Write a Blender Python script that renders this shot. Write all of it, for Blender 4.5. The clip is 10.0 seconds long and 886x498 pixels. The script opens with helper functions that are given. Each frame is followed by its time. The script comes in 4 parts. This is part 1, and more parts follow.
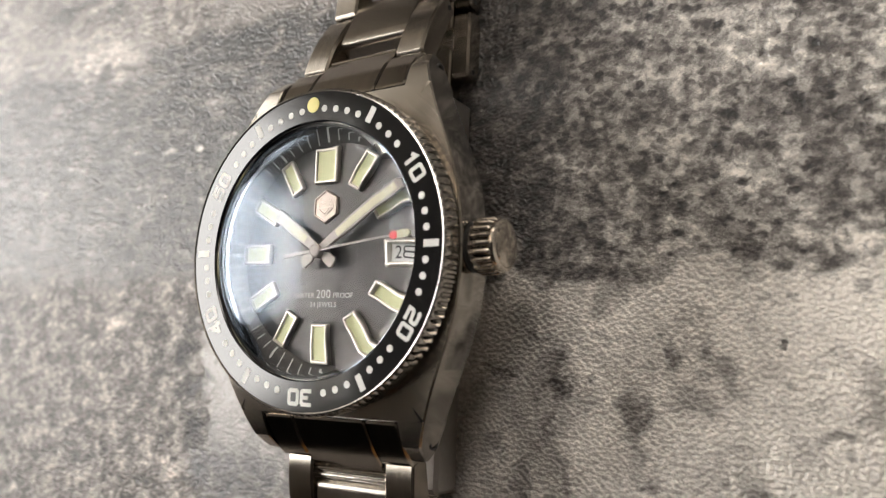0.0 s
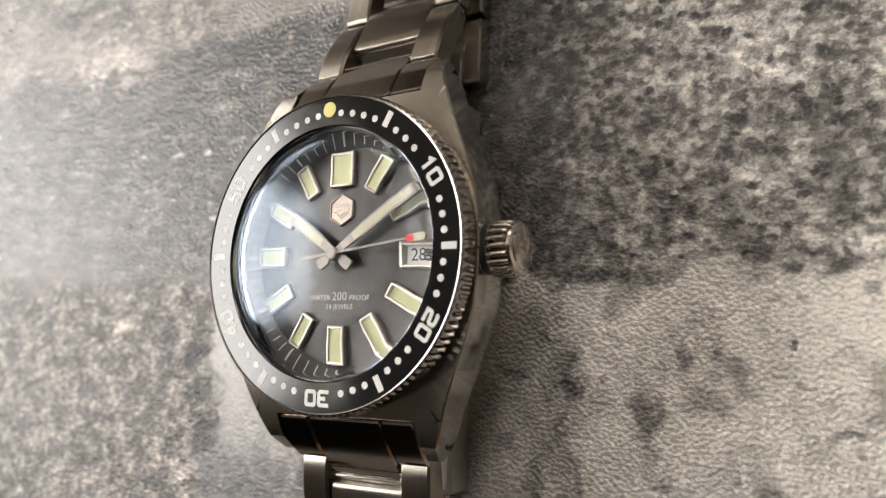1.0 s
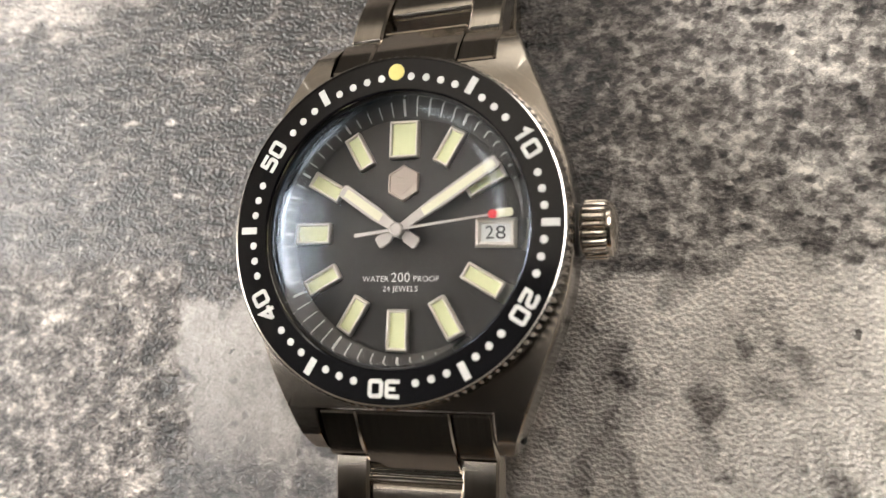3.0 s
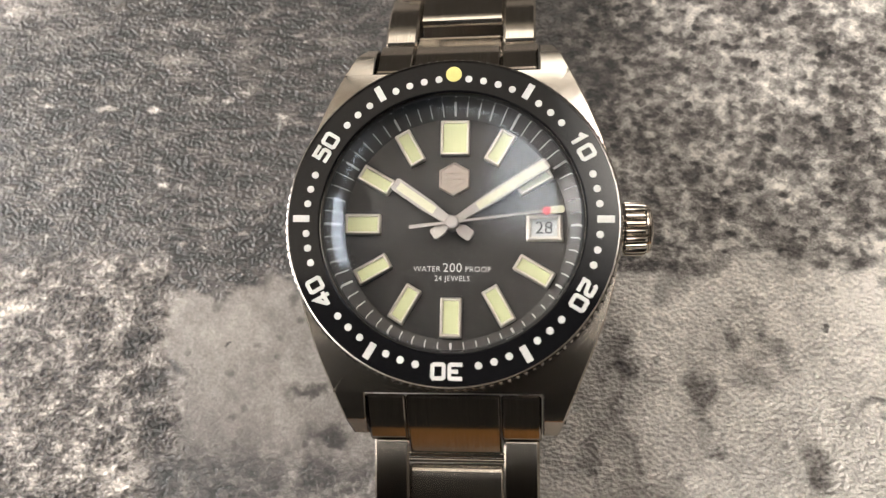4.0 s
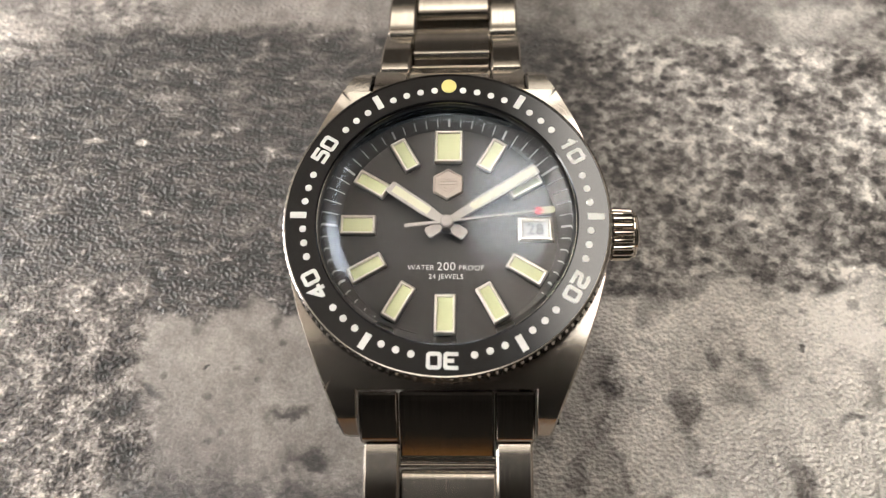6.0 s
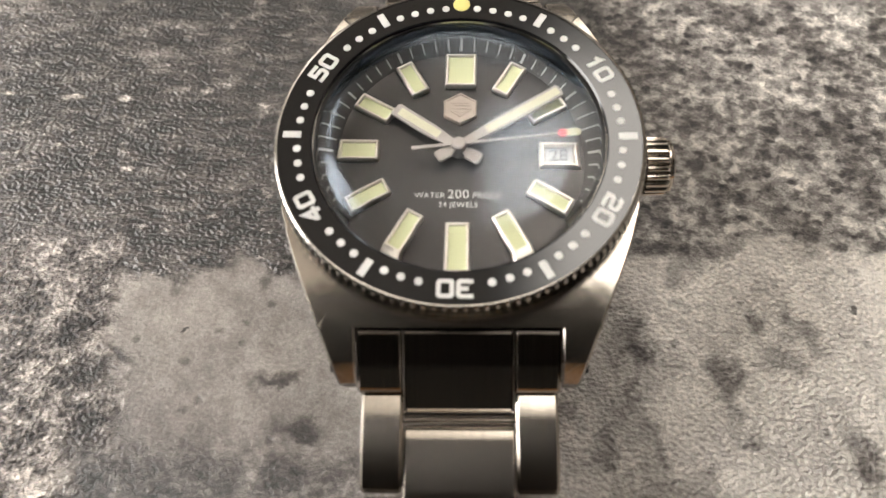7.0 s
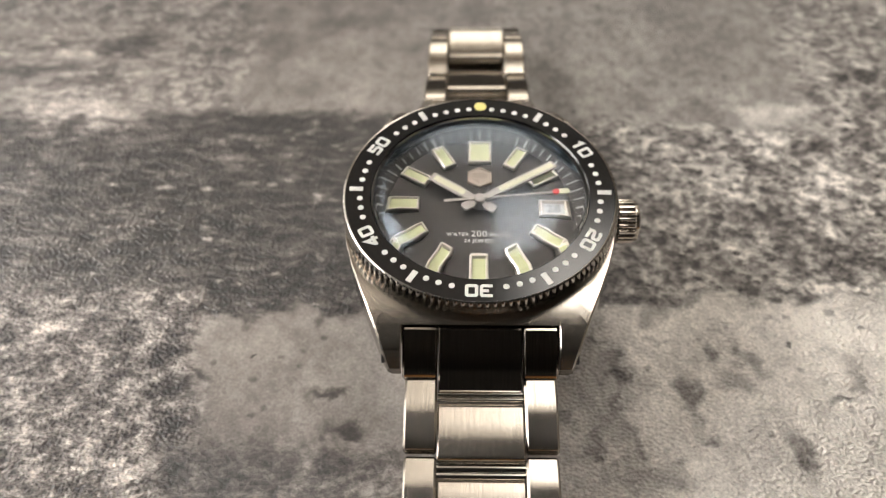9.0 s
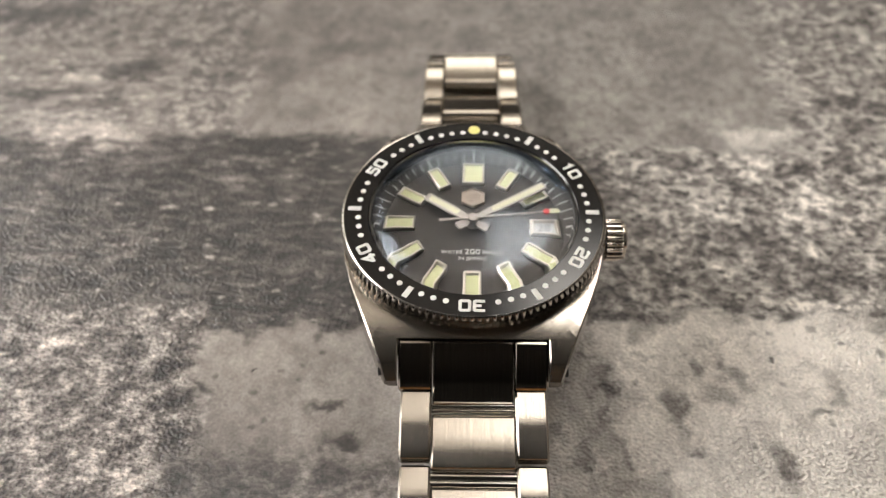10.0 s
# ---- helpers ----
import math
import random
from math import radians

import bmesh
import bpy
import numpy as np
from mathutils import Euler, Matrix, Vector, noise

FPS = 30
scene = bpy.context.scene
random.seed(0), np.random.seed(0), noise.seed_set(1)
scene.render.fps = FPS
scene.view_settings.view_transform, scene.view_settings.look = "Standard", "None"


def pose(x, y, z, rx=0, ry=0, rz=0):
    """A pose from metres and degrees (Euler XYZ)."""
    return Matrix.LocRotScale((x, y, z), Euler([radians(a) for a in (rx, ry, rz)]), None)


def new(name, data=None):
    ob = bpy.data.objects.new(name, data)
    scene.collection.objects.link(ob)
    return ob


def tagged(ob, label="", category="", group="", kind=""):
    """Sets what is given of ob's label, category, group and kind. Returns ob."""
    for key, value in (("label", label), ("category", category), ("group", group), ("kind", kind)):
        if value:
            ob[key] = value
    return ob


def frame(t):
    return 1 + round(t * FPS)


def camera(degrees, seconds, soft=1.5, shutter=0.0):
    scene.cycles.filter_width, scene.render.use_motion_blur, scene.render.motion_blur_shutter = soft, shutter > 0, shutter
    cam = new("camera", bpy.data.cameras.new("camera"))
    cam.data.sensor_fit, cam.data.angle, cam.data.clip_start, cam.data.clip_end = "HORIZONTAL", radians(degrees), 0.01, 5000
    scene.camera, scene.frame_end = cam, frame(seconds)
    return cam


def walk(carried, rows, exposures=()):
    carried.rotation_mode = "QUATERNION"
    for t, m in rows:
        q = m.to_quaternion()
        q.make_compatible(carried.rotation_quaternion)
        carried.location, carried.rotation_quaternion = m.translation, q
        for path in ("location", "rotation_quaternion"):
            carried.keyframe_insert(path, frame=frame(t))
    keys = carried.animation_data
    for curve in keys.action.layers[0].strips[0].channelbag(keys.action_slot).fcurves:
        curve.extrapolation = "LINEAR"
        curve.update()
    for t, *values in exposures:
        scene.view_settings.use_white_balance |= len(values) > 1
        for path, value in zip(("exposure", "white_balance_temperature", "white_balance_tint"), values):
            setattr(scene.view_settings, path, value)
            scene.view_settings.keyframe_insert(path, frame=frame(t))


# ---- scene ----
cam = camera(57.59, 10.0, soft=1.2)
cam.data.dof.use_dof, cam.data.dof.focus_distance, cam.data.dof.aperture_fstop = True, 0.104, 23.0
# seconds; eye in metres; tilt from straight down, lean and turn in degrees
PATH = [
    (0, 0.06653, -0.01390, 0.09765, 11.249, 32.318, 4.496),
    (0.5, 0.06666, -0.01445, 0.09869, 11.439, 32.070, 4.481),
    (1, 0.06480, -0.01460, 0.10032, 11.544, 31.706, 4.368),
    (1.5, 0.06208, -0.01490, 0.10186, 11.816, 30.840, 4.268),
    (2, 0.05686, -0.01672, 0.10450, 12.054, 29.534, 4.058),
    (2.2, 0.05334, -0.01697, 0.10436, 12.045, 28.463, 3.904),
    (3.3, 0.02764, -0.02014, 0.10719, 12.293, 14.696, 3.223),
    (3.5, 0.02256, -0.02077, 0.10864, 12.369, 11.951, 2.927),
    (4, 0.01104, -0.02488, 0.11625, 13.372, 6.778, 2.562),
    (4.5, 0.00702, -0.02911, 0.12379, 15.403, 4.433, 2.587),
    (5, 0.00630, -0.03581, 0.12687, 17.985, 3.586, 2.724),
    (5.2, 0.00672, -0.03725, 0.12615, 19.012, 3.419, 2.645),
    (6.3, 0.00542, -0.04322, 0.10728, 23.859, 2.871, 2.126),
    (6.5, 0.00533, -0.04447, 0.10366, 24.200, 3.099, 2.325),
    (7, 0.00349, -0.05124, 0.09593, 28.039, 2.418, 2.456),
    (7.5, 0.00028, -0.06053, 0.09301, 32.464, 1.598, 2.601),
    (8, -0.00001, -0.06922, 0.09681, 36.571, 1.132, 2.461),
    (8.5, 0.00138, -0.07816, 0.10501, 39.223, 1.336, 2.330),
    (9, 0.00035, -0.08334, 0.10831, 41.038, 1.256, 2.661),
    (9.5, 0.00103, -0.08720, 0.11139, 42.298, 1.060, 2.676),
    (10, 0.00091, -0.08704, 0.11144, 42.612, 0.996, 2.622),
]
# the camera's own exposure: a little up over the dark dial, down towards the bright links
EXPOSURE = [(0, -0.27), (1.0, -0.23), (1.6, -0.16), (2.2, -0.03), (3.5, 0.10), (5.0, 0.08), (6.5, 0.05), (8.0, 0.03), (9.0, -0.02), (10.0, -0.03)]
walk(cam, [(t, pose(x, y, z, rx, ry, rz)) for t, x, y, z, rx, ry, rz in PATH], EXPOSURE)

# ---- light ----
world = bpy.data.worlds.new("room_air")
world.use_nodes = True
world.node_tree.nodes["Background"].inputs[0].default_value = (0.8, 0.9, 1.0, 1)
world.node_tree.nodes["Background"].inputs[1].default_value = 0.3
scene.world = world

WINDOW_Y, WINDOW_Z, WINDOW_W, WINDOW_H, WINDOW_GLOW = 0.09, 0.72, 0.66, 1.22, 15.8   # the window in the west wall, and its sky
LAMP_X, LAMP_Y, LAMP_W, LAMP_L, LAMP_GLOW = 0.44, 0.70, 0.72, 1.12, 8.8                  # the ceiling lamp
NORTH_GLOW = 4.0                                                                       # an unseen glow added in the north wall

# ---- materials ----


class Nodes:
    """A material's node tree with short calls for its nodes."""

    def __init__(self, name):
        self.mat = bpy.data.materials.new(name)
        self.mat.use_nodes = True
        self.tree = self.mat.node_tree
        self.bsdf = self.tree.nodes["Principled BSDF"]

    def link(self, value, socket):
        if isinstance(value, bpy.types.NodeSocket):
            self.tree.links.new(value, socket)
        else:
            socket.default_value = value

    def math(self, op, a, b=0.0, c=0.0, clamp=False):
        n = self.tree.nodes.new("ShaderNodeMath")
        n.operation, n.use_clamp = op, clamp
        for v, s in zip((a, b, c), n.inputs):
            self.link(v, s)
        return n.outputs[0]

    def vmath(self, op, a, b):
        n = self.tree.nodes.new("ShaderNodeVectorMath")
        n.operation = op
        self.link(a, n.inputs[0])
        self.link(b, n.inputs[1])
        return n.outputs["Vector"]

    def where(self, scale=(1000, 1000, 1000), turn=(0, 0, 0)):
        """The object's own coordinates, in millimetres as a rule."""
        c = self.tree.nodes.new("ShaderNodeTexCoord")
        m = self.tree.nodes.new("ShaderNodeMapping")
        m.inputs["Scale"].default_value = scale
        m.inputs["Rotation"].default_value = turn
        self.tree.links.new(c.outputs["Object"], m.inputs["Vector"])
        return m.outputs[0]

    def stretched(self, vec, scale, turn=0.0):
        m = self.tree.nodes.new("ShaderNodeMapping")
        m.inputs["Scale"].default_value = scale
        m.inputs["Rotation"].default_value = (0, 0, radians(turn))
        self.tree.links.new(vec, m.inputs["Vector"])
        return m.outputs[0]

    def noise(self, vec, scale, detail=4.0, rough=0.55, lacunarity=2.0, out="Fac"):
        n = self.tree.nodes.new("ShaderNodeTexNoise")
        n.inputs["Scale"].default_value, n.inputs["Detail"].default_value = scale, detail
        n.inputs["Roughness"].default_value, n.inputs["Lacunarity"].default_value = rough, lacunarity
        self.tree.links.new(vec, n.inputs["Vector"])
        return n.outputs[out]

    def voronoi(self, vec, scale, feature="SMOOTH_F1", out="Distance"):
        n = self.tree.nodes.new("ShaderNodeTexVoronoi")
        n.feature = feature
        n.inputs["Scale"].default_value = scale
        self.tree.links.new(vec, n.inputs["Vector"])
        return n.outputs[out]

    def step(self, v, lo, hi, to_lo=0.0, to_hi=1.0):
        n = self.tree.nodes.new("ShaderNodeMapRange")
        n.interpolation_type = "SMOOTHSTEP"
        for i, x in enumerate((v, lo, hi, to_lo, to_hi)):
            self.link(x, n.inputs[i])
        return n.outputs[0]

    def mix(self, f, a, b):
        n = self.tree.nodes.new("ShaderNodeMix")
        n.data_type = "FLOAT"
        for v, s in ((f, n.inputs[0]), (a, n.inputs[2]), (b, n.inputs[3])):
            self.link(v, s)
        return n.outputs[0]

    def tint(self, v, colour):
        """A grey value times a colour."""
        n = self.tree.nodes.new("ShaderNodeCombineColor")
        for i in range(3):
            self.link(self.math("MULTIPLY", v, colour[i]), n.inputs[i])
        return n.outputs[0]

    def split(self, vec):
        n = self.tree.nodes.new("ShaderNodeSeparateXYZ")
        self.tree.links.new(vec, n.inputs[0])
        return n.outputs

    def bump(self, height, strength, distance):
        n = self.tree.nodes.new("ShaderNodeBump")
        n.inputs["Strength"].default_value, n.inputs["Distance"].default_value = strength, distance
        self.tree.links.new(height, n.inputs["Height"])
        self.tree.links.new(n.outputs[0], self.bsdf.inputs["Normal"])

    def set(self, **values):
        for key, value in values.items():
            self.link(value, self.bsdf.inputs[key.replace("_", " ")])
        return self.mat


def plain(name, colour, roughness=0.5, metallic=0.0, spread=0.12, grain=3.0, **more):
    """A paint, plastic or metal with slight variation in tone and gloss."""
    n = Nodes(name)
    p = n.where()
    v = n.mix(n.noise(p, grain), 1 - spread, 1 + spread)
    r = n.mix(n.noise(p, grain * 0.37, 3), roughness * 0.8, roughness * 1.2)
    return n.set(Base_Color=n.tint(v, colour), Roughness=r, Metallic=metallic, **more)


def brushed(name, colour, roughness, lines, depth=0.25, across=0.0):
    """Brushed steel: fine hairlines along one axis of the object."""
    n = Nodes(name)
    p = n.where(scale=lines)
    hair = n.noise(p, 1.0, 3, 0.7)
    wide = n.noise(n.where((60, 60, 60)), 1.0, 3)
    v = n.mix(hair, 0.45, 1.48)
    r = n.math("ADD", n.mix(hair, roughness * 0.75, roughness * 1.2), n.mix(wide, -0.03, 0.03))
    n.bump(hair, depth, 0.00002)
    if across:                                   # the gloss spreads across the hairlines
        way = n.tree.nodes.new("ShaderNodeCombineXYZ")
        way.inputs[0].default_value = 1.0
        n.link(way.outputs[0], n.bsdf.inputs["Tangent"])
    return n.set(Base_Color=n.tint(v, colour), Roughness=r, Metallic=1.0, Anisotropic=across)


STEEL = (0.43, 0.388, 0.338)
steel_long = brushed("steel_brushed_lengthwise", STEEL, 0.2, (9000, 160, 160), 0.3, 0.93)
steel_end = brushed("steel_brushed_end_link", STEEL, 0.14, (9000, 160, 160), 0.2, 0.45)


def turned_steel(name, colour, roughness):
    """Steel brushed in rings round the object's axis, with scattered longer scratches."""
    n = Nodes(name)
    x, y, z = n.split(n.where())
    c = n.tree.nodes.new("ShaderNodeCombineXYZ")
    far = n.math("SQRT", n.math("ADD", n.math("MULTIPLY", x, x), n.math("MULTIPLY", y, y)))
    n.link(n.math("MULTIPLY", far, 8.0), c.inputs[0])
    n.link(n.math("MULTIPLY", n.math("ARCTAN2", y, x), 5.0), c.inputs[1])
    hair = n.noise(c.outputs[0], 1.0, 4, 0.7)
    scratch = n.step(n.noise(c.outputs[0], 0.55, 2, 0.5), 0.62, 0.7)
    wide = n.noise(n.where(), 0.25, 3)
    v = n.math("MULTIPLY", n.mix(hair, 0.55, 1.4), n.mix(scratch, 1.0, 1.3))
    r = n.math("ADD", n.mix(hair, roughness * 0.75, roughness * 1.2), n.mix(wide, -0.03, 0.03))
    n.bump(n.math("ADD", hair, n.math("MULTIPLY", scratch, 0.5)), 0.35, 0.00002)
    return n.set(Base_Color=n.tint(v, colour), Roughness=r, Metallic=1.0)


steel_case = turned_steel("steel_brushed_case", (0.54, 0.495, 0.44), 0.24)
steel_polished = plain("steel_polished", (0.7, 0.67, 0.63), 0.10, 1.0, 0.05, 0.6)
steel_satin = plain("steel_satin", (0.60, 0.575, 0.55), 0.33, 1.0, 0.10, 1.2)
steel_flank = plain("steel_flank_polished", (0.40, 0.375, 0.345), 0.12, 1.0, 0.06, 0.7)
bezel_steel = plain("bezel_steel", (0.40, 0.375, 0.345), 0.17, 1.0, 0.06, 0.8)
crown_steel = plain("crown_steel", (0.68, 0.62, 0.55), 0.14, 1.0, 0.06, 0.8)
insert_black = plain("bezel_insert_black", (0.006, 0.006, 0.007), 0.08, 0.0, 0.25, 2.0, IOR=1.52)
mark_white = plain("mark_white", (0.64, 0.635, 0.61), 0.45, 0.0, 0.04)
pip_yellow = plain("pip_yellow", (0.74, 0.65, 0.22), 0.45, 0.0, 0.06)
lume_pale = plain("lume_pale_green", (0.55, 0.57, 0.33), 0.55, 0.0, 0.06, 9.0)
lume_cream = plain("lume_cream", (0.56, 0.55, 0.40), 0.55, 0.0, 0.06, 9.0)
marker_steel = plain("marker_polished", (0.74, 0.70, 0.64), 0.36, 1.0, 0.04)
hand_steel = plain("hand_satin", (0.42, 0.39, 0.365), 0.62, 1.0, 0.05)
logo_steel = plain("logo_satin", (0.40, 0.345, 0.305), 0.46, 1.0, 0.08)
ring_black = plain("chapter_ring_dark", (0.058, 0.054, 0.050), 0.34, 0.0, 0.15)
red_paint = plain("red_paint", (0.62, 0.03, 0.035), 0.35)
date_white = plain("date_disc_white", (0.60, 0.61, 0.60), 0.5, 0.0, 0.03)
date_black = plain("date_print_black", (0.045, 0.045, 0.05), 0.5)
gasket_black = plain("gasket_black", (0.012, 0.012, 0.012), 0.45)
plaster = plain("plaster_cream", (0.60, 0.57, 0.52), 0.8, 0.0, 0.05, 0.02)
plaster_taupe = plain("plaster_taupe", (0.23, 0.212, 0.19), 0.8, 0.0, 0.08, 0.02)
ceiling_beige = plain("ceiling_beige", (0.56, 0.51, 0.45), 0.8, 0.0, 0.06, 0.02)
dark_surround = plain("dark_surround_matt", (0.02, 0.018, 0.016), 0.7, 0.0, 0.3, 0.02)
amber_surround = plain("amber_surround_matt", (0.50, 0.235, 0.06), 0.55, 0.0, 0.25, 0.02)
grey_surround = plain("grey_surround", (0.07, 0.066, 0.062), 0.7, 0.0, 0.15, 0.02)
floor_wood = plain("floor_oak", (0.24, 0.15, 0.08), 0.5, 0.0, 0.25, 0.03)
table_wood = plain("table_oak", (0.30, 0.19, 0.10), 0.45, 0.0, 0.2, 0.05)
frame_white = plain("window_frame_white", (0.8, 0.8, 0.78), 0.4, 0.0, 0.04, 0.05)


def dial_material():
    n = Nodes("dial_sunray_grey")
    p = n.where()
    x, y, _ = n.split(p)
    around = n.math("ARCTAN2", y, x)
    c = n.tree.nodes.new("ShaderNodeCombineXYZ")
    n.link(n.math("MULTIPLY", around, 40.0), c.inputs[0])
    rays = n.noise(c.outputs[0], 3.0, 3, 0.7)
    v = n.mix(rays, 0.8, 1.2)
    return n.set(Base_Color=n.tint(n.math("MULTIPLY", v, n.mix(n.noise(p, 9.0, 2), 0.92, 1.08)), (0.060, 0.057, 0.055)), Roughness=n.mix(rays, 0.28, 0.40), Metallic=0.8)


dial_grey = dial_material()


def glass_material():
    """Coated watch glass: clear refraction, with only a weak gloss that Fresnel drives."""
    n = Nodes("sapphire_glass")
    t = n.tree.nodes
    clear, gloss, fres, blend = (t.new(k) for k in ("ShaderNodeBsdfRefraction", "ShaderNodeBsdfGlossy", "ShaderNodeFresnel", "ShaderNodeMixShader"))
    clear.inputs["IOR"].default_value, clear.inputs["Roughness"].default_value = 1.42, 0.0
    gloss.inputs["Roughness"].default_value, fres.inputs["IOR"].default_value = 0.10, 1.35
    gloss.inputs["Color"].default_value = (0.60, 0.70, 0.84, 1)      # the bluish coating
    n.link(fres.outputs[0], blend.inputs[0])
    n.link(clear.outputs[0], blend.inputs[1])
    n.link(gloss.outputs[0], blend.inputs[2])
    n.link(blend.outputs[0], t["Material Output"].inputs["Surface"])
    return n.mat


sapphire = glass_material()


def glow_material(name, colour, strength, edge, inner=0.28, rim=0.1):
    """A light source that is brightest in its middle and fades to its rim, like a lit diffuser or a hazy sky in an opening."""
    n = Nodes(name)
    c = n.tree.nodes.new("ShaderNodeTexCoord")
    x, y, z = n.split(c.outputs["Generated"])
    fade = 1.0
    for v in edge:
        v = (x, y, z)[v]
        off = n.math("ABSOLUTE", n.math("SUBTRACT", v, 0.5))
        fade = n.math("MULTIPLY", fade, n.step(off, inner, 0.5, 1.0, rim))
    return n.set(Base_Color=(0.3, 0.3, 0.3, 1), Emission_Color=colour, Emission_Strength=n.math("MULTIPLY", fade, strength))


lamp_glow = glow_material("lamp_diffuser", (1.0, 0.93, 0.845, 1), LAMP_GLOW, (0, 1), 0.26, 0.14)
north_glow = glow_material("lit_curtain", (1.0, 0.92, 0.80, 1), NORTH_GLOW, (0, 2))
west_glow = glow_material("west_glow_fill", (1.0, 0.96, 0.90, 1), 4.2, (1, 2))
sky_glow = glow_material("hazy_sky", (1.0, 0.967, 0.93, 1), WINDOW_GLOW, (1, 2), 0.36, 0.3)


def stone_print_material():
    """A vinyl sheet printed like weathered concrete: pale trowelled fields, a dark flaky band, a crumbled corner, with a pebbled emboss.
    The print is put together as tones from 0 black to 1 white, and turned into reflectance at the end."""
    n = Nodes("stone_print_vinyl")
    p = n.where()
    px, py, _ = n.split(p)

    def add(a, b):
        return n.math("ADD", a, b)

    def mul(a, b):
        return n.math("MULTIPLY", a, b)

    def warped(scale, amount, detail=3):
        off = n.vmath("SUBTRACT", n.noise(p, scale, detail, 0.55, out="Color"), (0.5, 0.5, 0.5))
        return n.vmath("ADD", p, n.vmath("MULTIPLY", off, (amount, amount, 0)))

    def spots(at, tone, rows, inner=0.2, outer=1.35):
        """Adds soft ovals: x, y, half width, half length, turn, how much lighter. They build on each other in turn: z carries the tone so far, scaled away."""
        ax, ay, _ = n.split(at)
        for sx, sy, rx, ry, turn, much in rows:
            m = n.tree.nodes.new("ShaderNodeMapping")
            m.vector_type = "TEXTURE"
            m.inputs["Location"].default_value = (sx, sy, 0)
            m.inputs["Rotation"].default_value = (0, 0, radians(turn))
            m.inputs["Scale"].default_value = (rx, ry, 1e9)
            here = n.tree.nodes.new("ShaderNodeCombineXYZ")
            for v, s in zip((ax, ay, tone), here.inputs):
                n.link(v, s)
            n.tree.links.new(here.outputs[0], m.inputs["Vector"])
            d = n.tree.nodes.new("ShaderNodeVectorMath")
            d.operation = "LENGTH"
            n.tree.links.new(m.outputs[0], d.inputs[0])
            tone = add(tone, n.step(d.outputs["Value"], outer, inner, 0.0, much))
        return tone

    torn = warped(0.30, 7.0, 5)          # for the edges of fields and stains
    near = warped(1.0, 1.3, 4)           # for flakes
    ragged = n.vmath("ADD", torn, n.vmath("MULTIPLY", n.vmath("SUBTRACT", n.noise(p, 0.11, 2, 0.5, out="Color"), (0.5, 0.5, 0.5)), (16, 10, 0)))
    tx, ty, _ = n.split(ragged)
    # the fields
    front = n.step(add(ty, mul(tx, -0.05)), 0.0, -3.0)
    slant = add(tx, mul(ty, 0.12))       # the west edge of the front field leans
    front_pale = mul(front, n.step(slant, -51.0, -45.5))
    crumbled = mul(n.step(ty, 6.0, -4.0), n.step(slant, -45.0, -51.5))
    back = n.step(add(ty, mul(n.step(tx, 24, 44), 2.0)), 44.5, 49.5)
    east = n.step(tx, 10, 36)
    far_west = n.step(tx, -60, -78)
    # broad tone
    tone = add(0.258, mul(east, 0.225))
    tone = add(tone, mul(far_west, 0.05))
    tone = n.mix(crumbled, tone, 0.462)
    # the eastward rise in tone is partly a light gradient put into the print
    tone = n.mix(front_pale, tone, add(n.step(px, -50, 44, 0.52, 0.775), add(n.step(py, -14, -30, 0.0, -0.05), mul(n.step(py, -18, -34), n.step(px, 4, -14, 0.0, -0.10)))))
    tone = n.mix(back, tone, n.step(py, 48, 90, 0.52, 0.455))
    tone = add(tone, mul(n.math("SUBTRACT", n.noise(p, 0.05, 3, 0.5), 0.5), 0.14))
    # drifts of the dark band and the back
    tone = spots(torn, tone, (
        (-82, 45, 13, 5, 8, 0.20), (-86, 43, 2.2, 3.2, 0, -0.24), (-70, 39, 9, 4, 20, 0.10), (-92, 49, 14, 4, 4, 0.12), (-44, 45, 8, 3.2, -6, -0.12),
        (-64, 48, 6, 2.5, 5, 0.08), (-82, 71, 8, 4.5, 14, -0.26), (-99, 62, 15, 2.6, 8, -0.17), (-94, 68, 10, 1.8, 12, 0.12), (-88, 58.5, 12, 1.6, 8, -0.16),
        (-78, 60, 4, 2.4, 0, 0.12), (-114, 95, 16, 5, 4, -0.2), (-108, 80, 10, 4, 0, 0.05), (-35, 81, 9, 3, 0, -0.10), (-50, 70, 14, 6, 0, -0.05), (-72, 89, 7, 6, 0, 0.07)))
    tone = spots(torn, tone, (
        (82, 62, 3.0, 2.4, 0, -0.22), (76, 60.5, 2.4, 2.0, 0, -0.24), (88, 60, 5, 3, 10, -0.18), (82, 54, 6, 3.4, -10, -0.16), (70, 55, 3, 2, 0, -0.14), (66, 70, 8, 5, 0, 0.06),
        (60, 49, 9, 4, 10, 0.18), (57, 39, 5, 3.5, 30, 0.20), (44.5, 28, 3.4, 2.6, 20, 0.20), (50, 26.5, 3.2, 2.2, 0, 0.14), (66, 30, 6.5, 4.2, 10, 0.24), (60, 25, 4.5, 3, -20, 0.10),
        (54, 33, 4.2, 2.4, -10, -0.13), (51, 20, 5.2, 3.2, 15, -0.16), (65, 39, 5, 2.6, -10, -0.12), (61, 12, 9, 3.6, 4, -0.16)))
